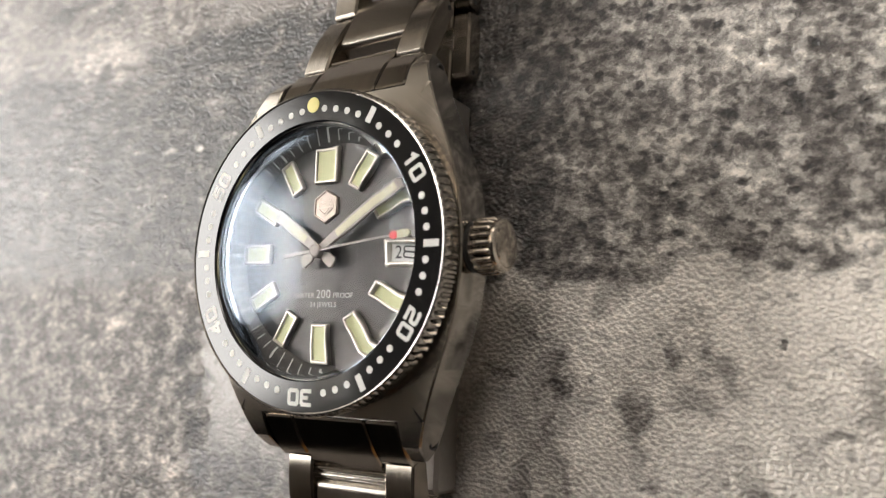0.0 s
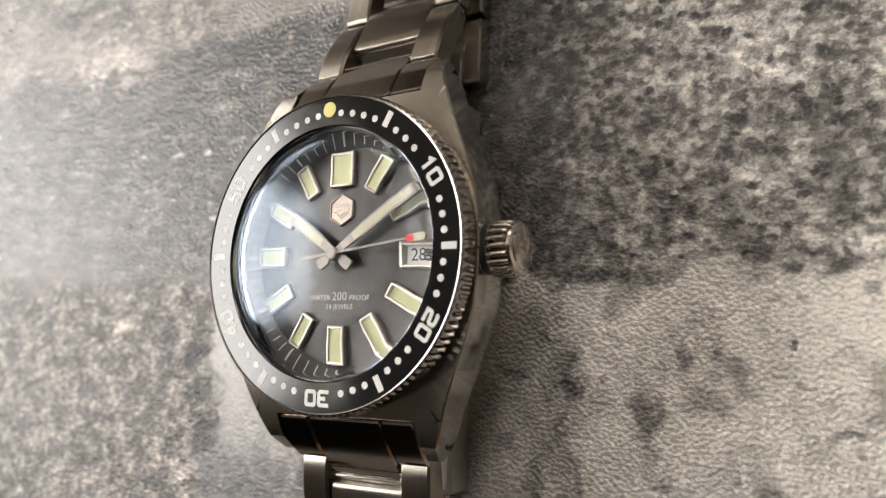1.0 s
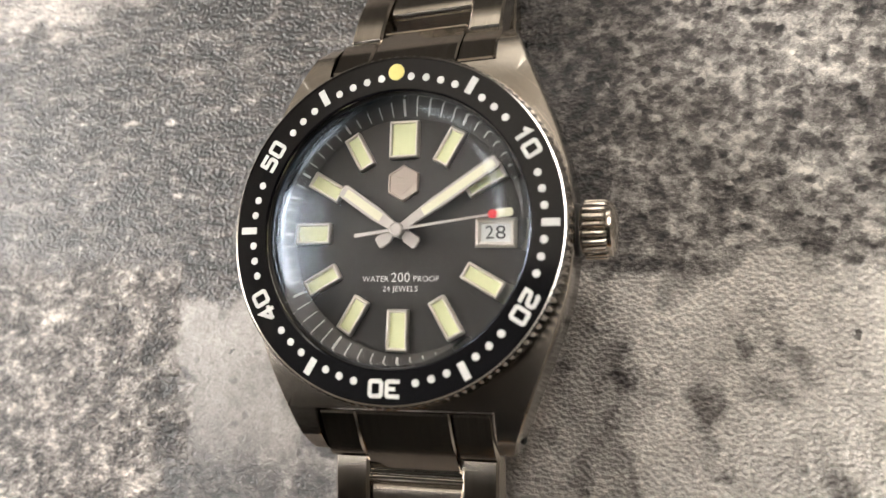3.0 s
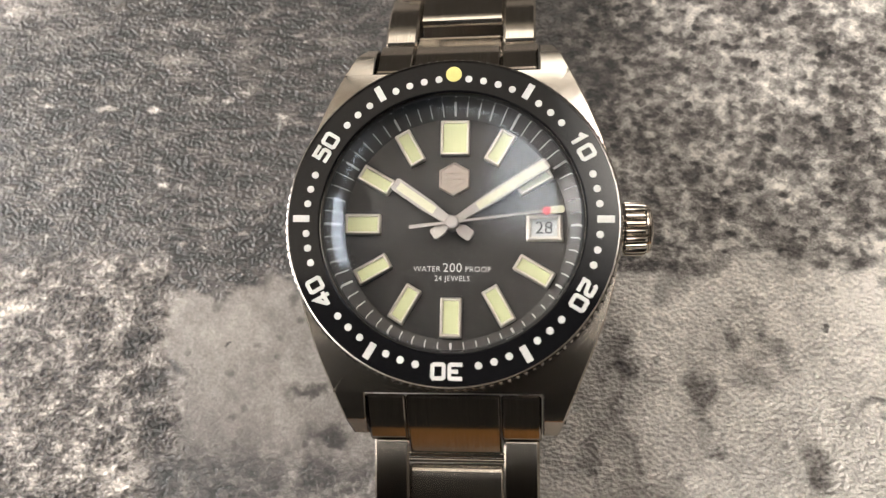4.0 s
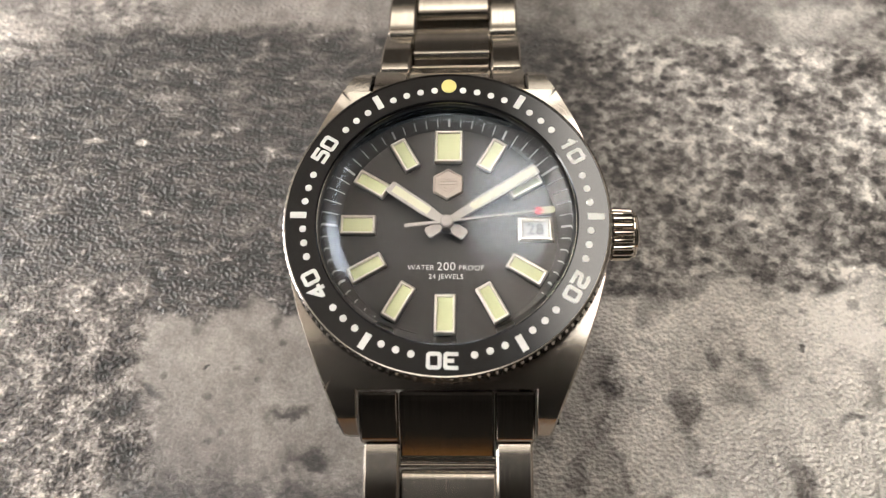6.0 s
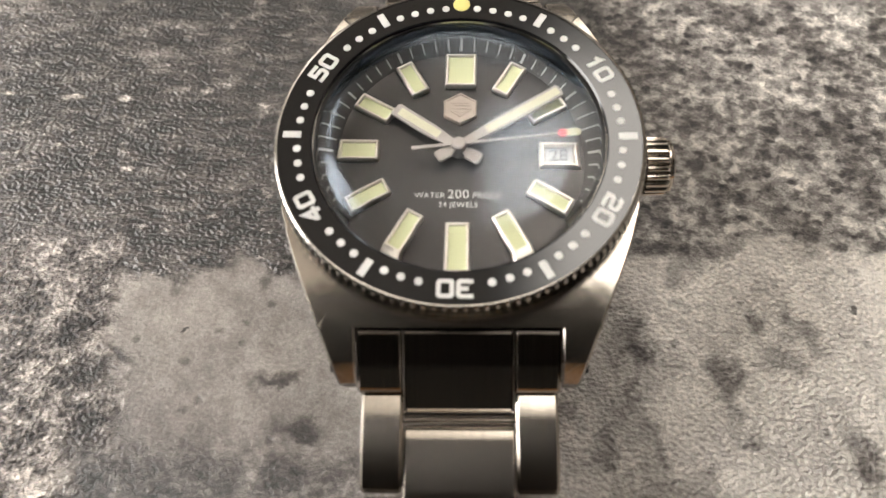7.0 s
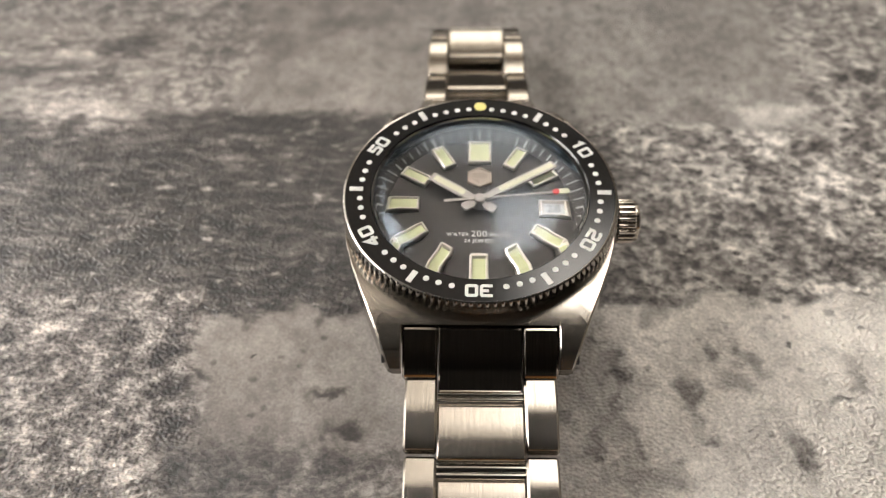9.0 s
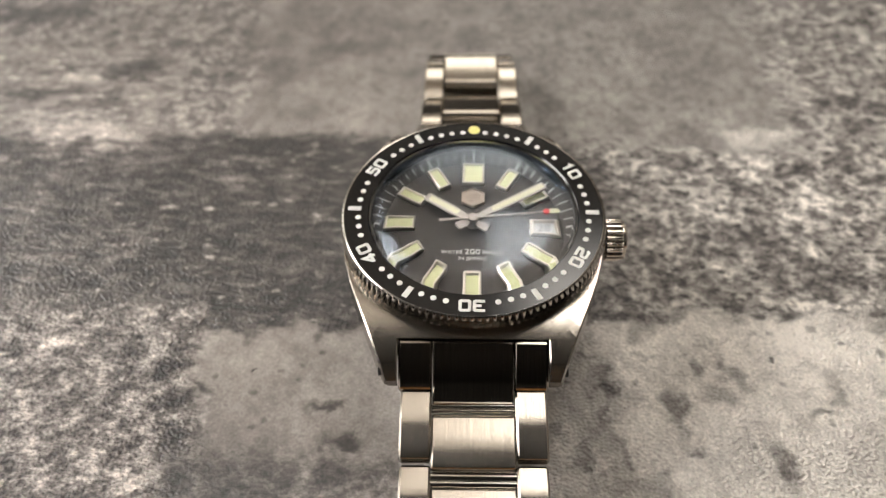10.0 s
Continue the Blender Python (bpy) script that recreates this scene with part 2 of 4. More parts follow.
    tone = spots(torn, tone, (
        (46.5, 11.5, 4.6, 3.0, -15, 0.18), (40, 7, 4, 2.2, 0, 0.09), (59.5, 3.8, 8.5, 1.2, 3, 0.26), (51, 2.4, 4.2, 0.9, -8, -0.14), (43, 3.4, 4.2, 1.3, 0, -0.07), (33, 0.2, 4.6, 2.0, -8, -0.13),
        (28.5, -3, 2.6, 2.4, 0, -0.16), (71, 0, 4, 2.6, -20, -0.18), (54, -4, 13, 5, -4, 0.10), (50, 14, 2.0, 1.2, 0, 0.16), (63, 16, 1.6, 1.8, 0, 0.2), (36, 24, 5, 3, 10, 0.07),
        (22, 30, 8, 9, 0, 0.04), (30, 42, 10, 5, 0, 0.06), (17, 43, 9, 4, 0, -0.03), (74, 18, 5, 3, 0, 0.08)))
    # stains of the front field and its west edge, and shade painted beside the case
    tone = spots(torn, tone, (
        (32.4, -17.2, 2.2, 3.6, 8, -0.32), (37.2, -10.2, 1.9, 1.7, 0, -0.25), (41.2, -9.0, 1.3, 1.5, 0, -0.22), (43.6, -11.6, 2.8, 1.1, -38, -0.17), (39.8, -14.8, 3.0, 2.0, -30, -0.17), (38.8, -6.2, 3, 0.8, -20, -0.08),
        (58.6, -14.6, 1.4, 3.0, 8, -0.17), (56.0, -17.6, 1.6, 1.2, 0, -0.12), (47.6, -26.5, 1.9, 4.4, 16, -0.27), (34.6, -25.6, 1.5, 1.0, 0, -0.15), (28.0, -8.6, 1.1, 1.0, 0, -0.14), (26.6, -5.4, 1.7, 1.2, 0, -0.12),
        # the long oval at 18, -14 darkens the print where the watch's shadow falls
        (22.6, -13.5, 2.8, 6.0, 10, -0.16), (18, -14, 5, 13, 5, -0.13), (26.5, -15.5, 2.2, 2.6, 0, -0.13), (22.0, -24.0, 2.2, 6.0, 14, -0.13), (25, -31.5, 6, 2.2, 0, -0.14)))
    tone = spots(torn, tone, (
        (-23.0, -19.2, 3.6, 1.1, 4, -0.27), (-19.5, -25.6, 3.4, 1.2, -6, -0.2), (-20.5, -31.0, 3.6, 2.4, 10, -0.14), (-49.8, -13.2, 3.4, 1.7, 20, -0.18), (-44.0, -16.6, 2.4, 0.9, -30, -0.18), (-47.0, -20.0, 3.6, 2.2, 10, -0.19),
        (-46.0, -26.5, 2.4, 3.6, 20, -0.15), (-43.0, -33.0, 2.2, 4.2, 14, -0.13), (-58.5, -8.0, 5.4, 2.8, -18, -0.17), (-57.0, -15.6, 5, 1.4, -6, -0.15), (-54.0, -9.4, 3.4, 3.0, 0, 0.10), (-49, -9.5, 2.6, 1.0, 25, -0.10),
        (-70.5, -8.0, 4.6, 2.4, 20, 0.20), (-60, -1.5, 5, 2, 0, 0.08), (-54.5, -18.6, 3.2, 1.6, 0, 0.10), (-58, -31, 9, 4, 20, 0.04)))
    tone = spots(torn, tone, (
        (-31, 4, 9, 4, 0, -0.07), (-37, 1.2, 5, 1.5, 5, -0.10), (-33.5, -3.2, 4.5, 0.9, 4, -0.12), (-40, -8.5, 10, 4, 0, 0.035), (-47.5, -32, 5.5, 2.4, 20, 0.16), (-30, -33, 12, 4, 0, -0.09),
        (-72, 33, 8, 1.6, 3, -0.07), (-70, 23.5, 9, 1.0, 6, -0.12), (-62, 30, 5, 3, 20, -0.04), (-50, 32.5, 4, 2.4, 0, 0.09), (-75, 12, 10, 5, 0, 0.05), (-42, 24, 9, 2.4, -4, -0.06)))
    tone = spots(torn, tone, (
        (20.0, -1.2, 1.5, 1.1, 20, -0.20), (19.2, -8.2, 1.0, 0.9, 0, -0.16), (22.0, -11.0, 1.2, 1.0, 0, -0.18), (22.2, -14.2, 1.9, 1.7, 10, -0.22), (14.2, -13.0, 1.3, 1.2, 0, -0.18), (13.2, -23.0, 1.3, 1.1, 0, -0.18),
        (18.0, -27.2, 1.1, 2.2, 12, -0.17), (24.2, -26.6, 1.0, 2.4, 10, -0.17), (35.2, -24.8, 1.1, 1.5, 30, -0.16), (30.0, -8.0, 0.9, 0.8, 0, -0.18), (55.2, -18.0, 1.6, 1.0, 20, -0.17), (48.0, -3.0, 1.3, 0.8, -15, -0.14),
        (33, -22.5, 1.2, 3.6, 4, -0.11), (21.5, -19.0, 1.0, 2.6, 8, -0.13), (40.5, -11.8, 1.4, 1.0, -30, -0.14), (59.0, -11.2, 1.0, 1.6, 0, -0.13)))
    # small marks with an edge: white flakes of the band, pits of the pale field
    tone = spots(n.vmath("ADD", p, n.vmath("MULTIPLY", n.vmath("SUBTRACT", n.noise(p, 1.2, 3, out="Color"), (0.5, 0.5, 0.5)), (1.6, 1.6, 0))), tone, (
        (-60.2, 25.0, 2.4, 0.55, -2, 0.34), (-52.6, 24.8, 1.3, 0.75, 0, 0.36), (-40.0, 26.4, 1.2, 0.65, -8, 0.36), (-71.2, 25.6, 0.7, 0.5, 0, 0.32), (-60.8, 29.6, 0.8, 0.55, 0, 0.22), (-34.4, 45.0, 1.0, 0.9, -30, 0.3),
        (-49.4, 12.0, 1.2, 0.6, 6, 0.32), (-73.0, 30.4, 1.8, 0.9, 0, 0.14), (-50.8, 16.4, 0.8, 0.4, 0, 0.2), (-38, 6.4, 0.9, 0.6, 0, 0.16), (-52.6, 38.6, 0.9, 0.5, 0, 0.25), (-69, 36.5, 1.4, 0.8, 0, 0.12),
        (49.8, -8.0, 0.6, 0.5, 30, -0.34), (62, -4.2, 0.7, 0.6, 0, -0.24), (57.8, -1.5, 1.0, 1.1, 0, -0.2), (-35.8, -12.9, 0.7, 0.35, 30, -0.3)), 0.45, 1.25)
    tone = spots(near, tone, (
        (-38.2, -7.4, 1.0, 0.8, 0, -0.12), (-26.2, -5.8, 0.9, 1.1, 0, -0.14), (-25, -9, 0.7, 0.5, 0, -0.14), (-31.2, -13, 0.7, 0.5, 0, -0.12), (-35, -17.3, 0.9, 0.6, 0, -0.13), (-28, -14.6, 0.6, 0.5, 0, -0.12),
        (-34, -23.5, 1, 0.5, 0, -0.12), (-42, -14.4, 0.6, 0.5, 0, -0.14), (50.5, -2.6, 0.8, 0.6, 0, -0.12), (68, -6, 0.8, 1.0, 0, -0.16), (66, -14, 1.4, 0.8, 0, -0.12), (44.5, -20, 1.0, 0.6, 0, -0.1)), 0.3, 1.3)

    pebble = n.noise(n.stretched(p, (0.92, 1.1, 1), 4), 1.75, 0.6, 0.5)      # the emboss: pebbles well under a millimetre
    # texture of each kind of field, all centred on nothing
    def centred(v, much):
        return mul(n.math("SUBTRACT", v, 0.5), much)

    flow = warped(0.22, 4.0)
    streak = n.noise(n.stretched(flow, (0.42, 1.25, 1), 3), 0.30, 7, 0.62)
    leaf = n.noise(n.stretched(near, (0.5, 1.15, 1), -3), 0.62, 4, 0.55)
    wrinkle = n.math("ABSOLUTE", centred(n.noise(n.stretched(flow, (0.5, 1.1, 1), 6), 0.34, 5, 0.6), 2.0))
    chip, chip_g, _ = n.split(n.voronoi(n.stretched(near, (0.55, 1.25, 1), 2), 0.62, "F1", "Color"))
    mica = n.noise(n.stretched(near, (0.6, 1.1, 1), 8), 1.25, 4, 0.66)
    flakes = add(add(centred(streak, 0.85), centred(leaf, 0.40)), centred(n.step(wrinkle, 0.0, 0.22), -0.12))
    flakes = add(flakes, add(centred(chip, 0.13), centred(mica, 0.34)))
    flakes = add(flakes, mul(n.step(leaf, 0.61, 0.66, 0.0, 0.20), n.step(chip_g, 0.3, 0.5)))
    flakes = add(flakes, n.step(streak, 0.37, 0.30, 0.0, -0.07))
    crumb = n.noise(n.stretched(near, (0.9, 1.1, 1), 25), 0.52, 6, 0.64)
    chunk = n.noise(n.stretched(flow, (0.85, 1.15, 1), 15), 0.21, 6, 0.64)
    hollow = n.voronoi(n.stretched(near, (0.85, 1.1, 1), 20), 0.50, "F1")
    crumbs = add(add(n.step(crumb, 0.36, 0.62, -0.15, 0.16), n.step(chunk, 0.38, 0.60, -0.12, 0.12)), n.step(hollow, 0.16, 0.40, -0.20, 0.03))
    grain_d = n.noise(n.stretched(near, (0.75, 1.3, 1), -38), 0.85, 5, 0.64)
    clump = n.noise(n.stretched(flow, (0.85, 1.1, 1), -20), 0.27, 6, 0.64)
    gravel = add(n.step(grain_d, 0.34, 0.66, -0.17, 0.17), n.step(clump, 0.38, 0.62, -0.12, 0.19))
    cloud = n.noise(p, 0.10, 6, 0.62)
    mottle = n.noise(n.stretched(near, (1.0, 0.85, 1), 30), 0.40, 6, 0.68)
    pit = n.voronoi(near, 0.16, "F1")
    smooth = add(add(centred(cloud, 0.26), mul(n.math("SUBTRACT", mottle, 0.5), n.step(px, -10, 20, 0.30, 0.46))), n.step(pit, 0.05, 0.13, -0.14, 0.0))
    smooth = add(smooth, n.step(mottle, 0.58, 0.68, 0.0, -0.09))
    smooth = add(smooth, mul(n.math("SUBTRACT", n.noise(near, 1.2, 4, 0.7), 0.5), n.step(px, -10, 20, 0.16, 0.26)))
    # the front field grows coarser to the south and by its west edge
    coarse = n.math("MAXIMUM", mul(n.step(py, -22, -34, 0.0, 0.55), n.step(px, 10, -14)), n.step(slant, -40, -49, 0.0, 0.6))
    smooth = n.mix(coarse, smooth, add(gravel, -0.04))
    band = n.mix(n.step(tx, 6, 22), flakes, crumbs)
    detail = n.mix(crumbled, band, gravel)
    detail = n.mix(front_pale, detail, smooth)
    drip = centred(n.noise(n.stretched(torn, (1.0, 0.4, 1), 0), 0.16, 5, 0.6), 0.16)
    stain_w = mul(n.step(px, -66, -82), n.step(py, 84, 74))
    back_detail = n.mix(n.math("MAXIMUM", n.step(px, 58, 76, 0.0, 0.75), stain_w), add(mul(smooth, 1.15), mul(drip, 1.6)), add(mul(band, 0.8), mul(crumbs, 0.3)))
    detail = n.mix(back, detail, back_detail)
    tone = add(tone, detail)
    # the emboss's shading painted in: pebbles lighter, the hollows between them darker
    tone = add(tone, mul(mul(front_pale, n.step(px, -10, 16, 0.4, 1.0)), mul(n.math("SUBTRACT", pebble, 0.5), 0.13)))
    fine = n.noise(p, 2.2, 4, 0.68)
    tone = mul(tone, n.mix(fine, 0.78, 1.22))
    tone = n.math("MINIMUM", n.math("MAXIMUM", tone, 0.13), 0.88)
    shade = mul(n.math("POWER", tone, PRINT_GAMMA), PRINT_WHITE)
    # emboss
    lifted = n.math("MAXIMUM", n.mix(front_pale, 0.5, n.step(px, -20, 24, 0.12, 0.85)), mul(crumbled, 1.0))
    height = add(mul(mul(pebble, lifted), 2.7), mul(detail, 1.5))
    n.bump(height, 0.8, 0.00036)
    rough = n.mix(fine, 0.28, 0.40)
    warm = n.step(tone, 0.25, 0.65)
    colour = n.tree.nodes.new("ShaderNodeCombineColor")
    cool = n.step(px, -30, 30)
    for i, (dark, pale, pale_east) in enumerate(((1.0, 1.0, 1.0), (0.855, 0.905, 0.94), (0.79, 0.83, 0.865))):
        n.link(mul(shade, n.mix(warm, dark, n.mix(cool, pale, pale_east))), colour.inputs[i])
    return n.set(Base_Color=colour.outputs[0], Roughness=rough, Specular_IOR_Level=0.72, Coat_Weight=0.06, Coat_Roughness=0.34, Coat_IOR=1.5)


PRINT_WHITE, PRINT_GAMMA = 1.34, 2.75
stone_print = stone_print_material()

# ---- building helpers ----
MM = 0.001


def part(name, bm, material, parent=None, label="", m=None, sharp=30):
    """One mesh object from a bmesh in millimetres, under a thing or a part."""
    bmesh.ops.recalc_face_normals(bm, faces=bm.faces[:])
    bmesh.ops.scale(bm, vec=(MM, MM, MM), verts=bm.verts[:])
    me = bpy.data.meshes.new(name)
    bm.to_mesh(me)
    bm.free()
    me.materials.append(material)
    me.polygons.foreach_set("use_smooth", [True] * len(me.polygons))
    me.set_sharp_from_angle(angle=radians(sharp))
    ob = new(name, me)
    ob.parent = parent
    if m is not None:
        ob.matrix_local = m
    return tagged(ob, label)


def again(ob, m, parent):
    """Another object on the same mesh."""
    o = new(ob.name.split(".")[0], ob.data)
    o.parent = parent
    o.matrix_local = m
    return o


def shift(x, y, z, turn=0.0):
    return Matrix.Translation((x * MM, y * MM, z * MM)) @ Matrix.Rotation(radians(turn), 4, "Z")


def lathe(bm, profile, n=128, closed=False, mod=None):
    """A turned body round z from rows of radius and height; mod bends the radius by angle and row."""
    rings = []
    for k, (r, z) in enumerate(profile):
        if r == 0:
            rings.append([bm.verts.new((0, 0, z))])
            continue
        ring = []
        for i in range(n):
            a = 2 * math.pi * i / n
            rr = r + (mod(a, k) if mod else 0)
            ring.append(bm.verts.new((rr * math.cos(a), rr * math.sin(a), z)))
        rings.append(ring)
    pairs = list(zip(rings, rings[1:]))
    if closed:
        pairs.append((rings[-1], rings[0]))
    for a, b in pairs:
        for i in range(n):
            j = (i + 1) % n
            quad = [a[i % len(a)], a[j % len(a)], b[j % len(b)], b[i % len(b)]]
            seen = list(dict.fromkeys(quad))
            if len(seen) > 2:
                bm.faces.new(seen)
    return bm


def prism(bm, outline, z0, z1, chamfer=0.0):
    """An upright prism on a flat outline, its top edge chamfered."""
    c = Vector((sum(p[0] for p in outline) / len(outline), sum(p[1] for p in outline) / len(outline)))
    rows = [(z0, 0.0), (z1 - chamfer, 0.0)] + ([(z1, chamfer)] if chamfer else [])
    rings = []
    for z, inset in rows:
        rings.append([bm.verts.new((*inset_point(outline, i, inset), z)) for i in range(len(outline))])
    for a, b in zip(rings, rings[1:]):
        for i in range(len(a)):
            j = (i + 1) % len(a)
            bm.faces.new((a[i], a[j], b[j], b[i]))
    bm.faces.new(rings[0][::-1])
    bm.faces.new(rings[-1])
    return bm


def inset_point(outline, i, d):
    if not d:
        return outline[i][:2]
    p0, p1, p2 = (Vector(outline[k % len(outline)][:2]) for k in (i - 1, i, i + 1))
    a, b = (p1 - p0).normalized(), (p2 - p1).normalized()
    na, nb = Vector((-a.y, a.x)), Vector((-b.y, b.x))
    mid = (na + nb).normalized()
    return tuple(p1 + mid * (d / max(0.4, mid.dot(na))))


def rounded(w, l, r, seg=3):
    """A rounded rectangle's outline, counter-clockwise, centred."""
    pts = []
    for cx, cy, a0 in ((w / 2 - r, l / 2 - r, 0), (-w / 2 + r, l / 2 - r, 90), (-w / 2 + r, -l / 2 + r, 180), (w / 2 - r, -l / 2 + r, 270)):
        for k in range(seg + 1):
            a = radians(a0 + 90 * k / seg)
            pts.append((cx + r * math.cos(a), cy + r * math.sin(a)))
    return pts


def rim(bm, outline, wall, z0, z1, chamfer):
    """A raised frame round an outline, with a hollow inside."""
    rings = []
    for z, inset in ((z0, 0), (z1 - chamfer, 0), (z1, chamfer), (z1, wall - chamfer * 0.6), (z1 - chamfer, wall), (z0, wall)):
        rings.append([bm.verts.new((*inset_point(outline, i, inset), z)) for i in range(len(outline))])
    for a, b in zip(rings, rings[1:]):
        for i in range(len(a)):
            j = (i + 1) % len(a)
            bm.faces.new((a[i], a[j], b[j], b[i]))
    return bm


def slab(bm, profile, x0, x1, chamfer):
    """A bar across x from a closed outline in y and z, its two ends chamfered."""
    rings = []
    for x, inset in ((x0, chamfer), (x0 + chamfer, 0), (x1 - chamfer, 0), (x1, chamfer)):
        rings.append([bm.verts.new((x, *inset_point(profile, i, inset))) for i in range(len(profile))])
    for a, b in zip(rings, rings[1:]):
        for i in range(len(a)):
            j = (i + 1) % len(a)
            bm.faces.new((a[i], a[j], b[j], b[i]))
    bm.faces.new(rings[0][::-1])
    bm.faces.new(rings[-1])
    return bm


def box(bm, x0, x1, y0, y1, z0, z1):
    vs = [bm.verts.new((x, y, z)) for z in (z0, z1) for y in (y0, y1) for x in (x0, x1)]
    for f in ((0, 2, 3, 1), (4, 5, 7, 6), (0, 1, 5, 4), (2, 6, 7, 3), (0, 4, 6, 2), (1, 3, 7, 5)):
        bm.faces.new([vs[i] for i in f])
    return bm


def stroke(bm, path, width, z0, z1, closed=False):
    """A flat ribbon along a path, with mitred corners and thickness."""
    pts = [Vector(p) for p in path]
    n = len(pts)
    left, right = [], []
    for i, p in enumerate(pts):
        a = (p - pts[i - 1]).normalized() if i or closed else None
        b = (pts[(i + 1) % n] - p).normalized() if i < n - 1 or closed else None
        a, b = a or b, b or a
        na, nb = Vector((-a.y, a.x)), Vector((-b.y, b.x))
        mid = (na + nb).normalized()
        off = mid * (width / 2 / max(0.35, mid.dot(na)))
        left.append(p + off)
        right.append(p - off)
    lo = [[bm.verts.new((*v, z0)) for v in s] for s in (left, right)]
    hi = [[bm.verts.new((*v, z1)) for v in s] for s in (left, right)]
    for i in range(n if closed else n - 1):
        j = (i + 1) % n
        bm.faces.new((hi[0][i], hi[1][i], hi[1][j], hi[0][j]))
        bm.faces.new((lo[0][i], lo[0][j], lo[1][j], lo[1][i]))
        bm.faces.new((lo[0][i], hi[0][i], hi[0][j], lo[0][j]))
        bm.faces.new((lo[1][i], lo[1][j], hi[1][j], hi[1][i]))
    if not closed:
        for i in (0, n - 1):
            bm.faces.new((lo[0][i], lo[1][i], hi[1][i], hi[0][i]))
    return bm


def lettering(name, text, height, material, parent, m, spacing=1.0, thick=0.03, label=""):
    """Words in the built-in font, as a mesh; height: that of a capital, in millimetres."""
    curve = bpy.data.curves.new(name, "FONT")
    curve.body, curve.size, curve.extrude = text, height * MM / 0.7, thick * MM / 2
    curve.align_x, curve.align_y, curve.space_character, curve.resolution_u = "CENTER", "CENTER", spacing, 3
    tmp = new(name + "_curve", curve)
    me = bpy.data.meshes.new_from_object(tmp.evaluated_get(bpy.context.evaluated_depsgraph_get()))
    bpy.data.objects.remove(tmp)
    bpy.data.curves.remove(curve)
    me.materials.clear()
    me.materials.append(material)
    me.name = name
    ob = new(name, me)
    ob.parent = parent
    ob.matrix_local = m
    return tagged(ob, label)


# ---- the room ----
# unseen room, assumed; its tones are set for the watch's reflections and bounce light
def wall(name, x0, x1, y0, y1, z0, z1, material, category="wall", label=""):
    bm = box(bmesh.new(), *(v * 1000 for v in (x0, x1, y0, y1, z0, z1)))
    return tagged(part(name, bm, material), label or name.replace("_", " "), category, kind="structure")


FLOOR, TOP = -0.75, 1.65
wall("floor", -1.15, 1.75, -1.55, 1.65, FLOOR - 0.1, FLOOR, floor_wood, "floor", "brown oak floor of the room")
wall("ceiling", -1.15, 1.75, -1.55, 1.65, TOP, TOP + 0.1, ceiling_beige, "ceiling", "beige plaster ceiling")
# unseen slab added to mirror dark, in place of the camera and its holder
wall("overhead_blocker", -0.55, 1.6, -1.4, 0.07, 0.95, TOP, dark_surround, "ceiling", "added dark slab overhead, unseen, mirroring as the camera and its holder")
# dark surfaces added to the south and west, unseen, so the steel mirrors black
wall("wall_south", -1.15, 1.75, -1.55, -1.4, 0.2, TOP, dark_surround, label="added dark wall to the south, unseen, for dark reflections")
# unseen panel added for the amber mirrored in end links and crown
wall("wall_south_dado", -0.25, 1.3, -1.55, -1.39, FLOOR, 0.2, amber_surround, label="added amber panel to the south, unseen, mirrored in the end link")
wall("dark_side_west", -1.15, -0.25, -1.55, -1.4, FLOOR, 0.2, dark_surround, label="added dark panel beside the amber one, unseen")
wall("dark_side_east", 1.3, 1.75, -1.55, -1.4, FLOOR, 0.2, dark_surround, label="added dark panel beside the amber one, unseen")
wall("dark_side_panel", -1.0, -0.985, -1.39, WINDOW_Y - WINDOW_W / 2, FLOOR, 0.6, dark_surround, label="added dark panel on the west wall, unseen, keeping reflections dark")
bm = bmesh.new()
for x0, x1, z0, z1 in ((-1.15, -0.45, 0.5, TOP), (0.45, 1.75, 0.5, TOP), (-0.45, 0.45, 0.5, 0.66), (-0.45, 0.45, 1.36, TOP)):
    box(bm, x0 * 1000, x1 * 1000, 1500, 1650, z0 * 1000, z1 * 1000)
tagged(part("wall_north", bm, plaster), "north wall of cream plaster, open where a glow is added", "wall", kind="structure")
# added glow, unseen: brightens the north side that the upper links mirror
window = tagged(new("glow_panel_north"), "warm glow added to the north, unseen, mirrored in the upper links", "window", kind="structure")
part("curtain", box(bmesh.new(), -450, 450, 1560, 1570, 660, 1360), north_glow, window, "added cream glowing sheet, unseen")
# unseen panel added to darken what the upper end link mirrors
wall("north_dark_strip", -1.15, 1.75, 1.49, 1.65, FLOOR, 0.5, grey_surround, label="added grey panel to the north, unseen, darkening the steel's reflections")
# unseen wall, kept dim so the case flank and the watch's shadow stay dark
wall("wall_east", 1.6, 1.75, -1.4, 1.49, FLOOR, TOP, plaster_taupe, label="east wall of taupe plaster")
wy0, wy1, wz0, wz1 = WINDOW_Y - WINDOW_W / 2, WINDOW_Y + WINDOW_W / 2, WINDOW_Z - WINDOW_H / 2, WINDOW_Z + WINDOW_H / 2
bm = bmesh.new()
for y0, y1, z0, z1 in ((-1.4, wy0, FLOOR, TOP), (wy1, 0.5, FLOOR, TOP), (1.2, 1.49, FLOOR, TOP), (0.5, 1.2, FLOOR, 0.25), (0.5, 1.2, 0.8, TOP), (wy0, wy1, FLOOR, wz0), (wy0, wy1, wz1, TOP)):
    box(bm, -1150, -1000, y0 * 1000, y1 * 1000, z0 * 1000, z1 * 1000)
tagged(part("wall_west", bm, plaster), "west wall of cream plaster with a window", "wall", kind="structure")
window = tagged(new("window_1"), "white framed window letting daylight in", "window", kind="structure")
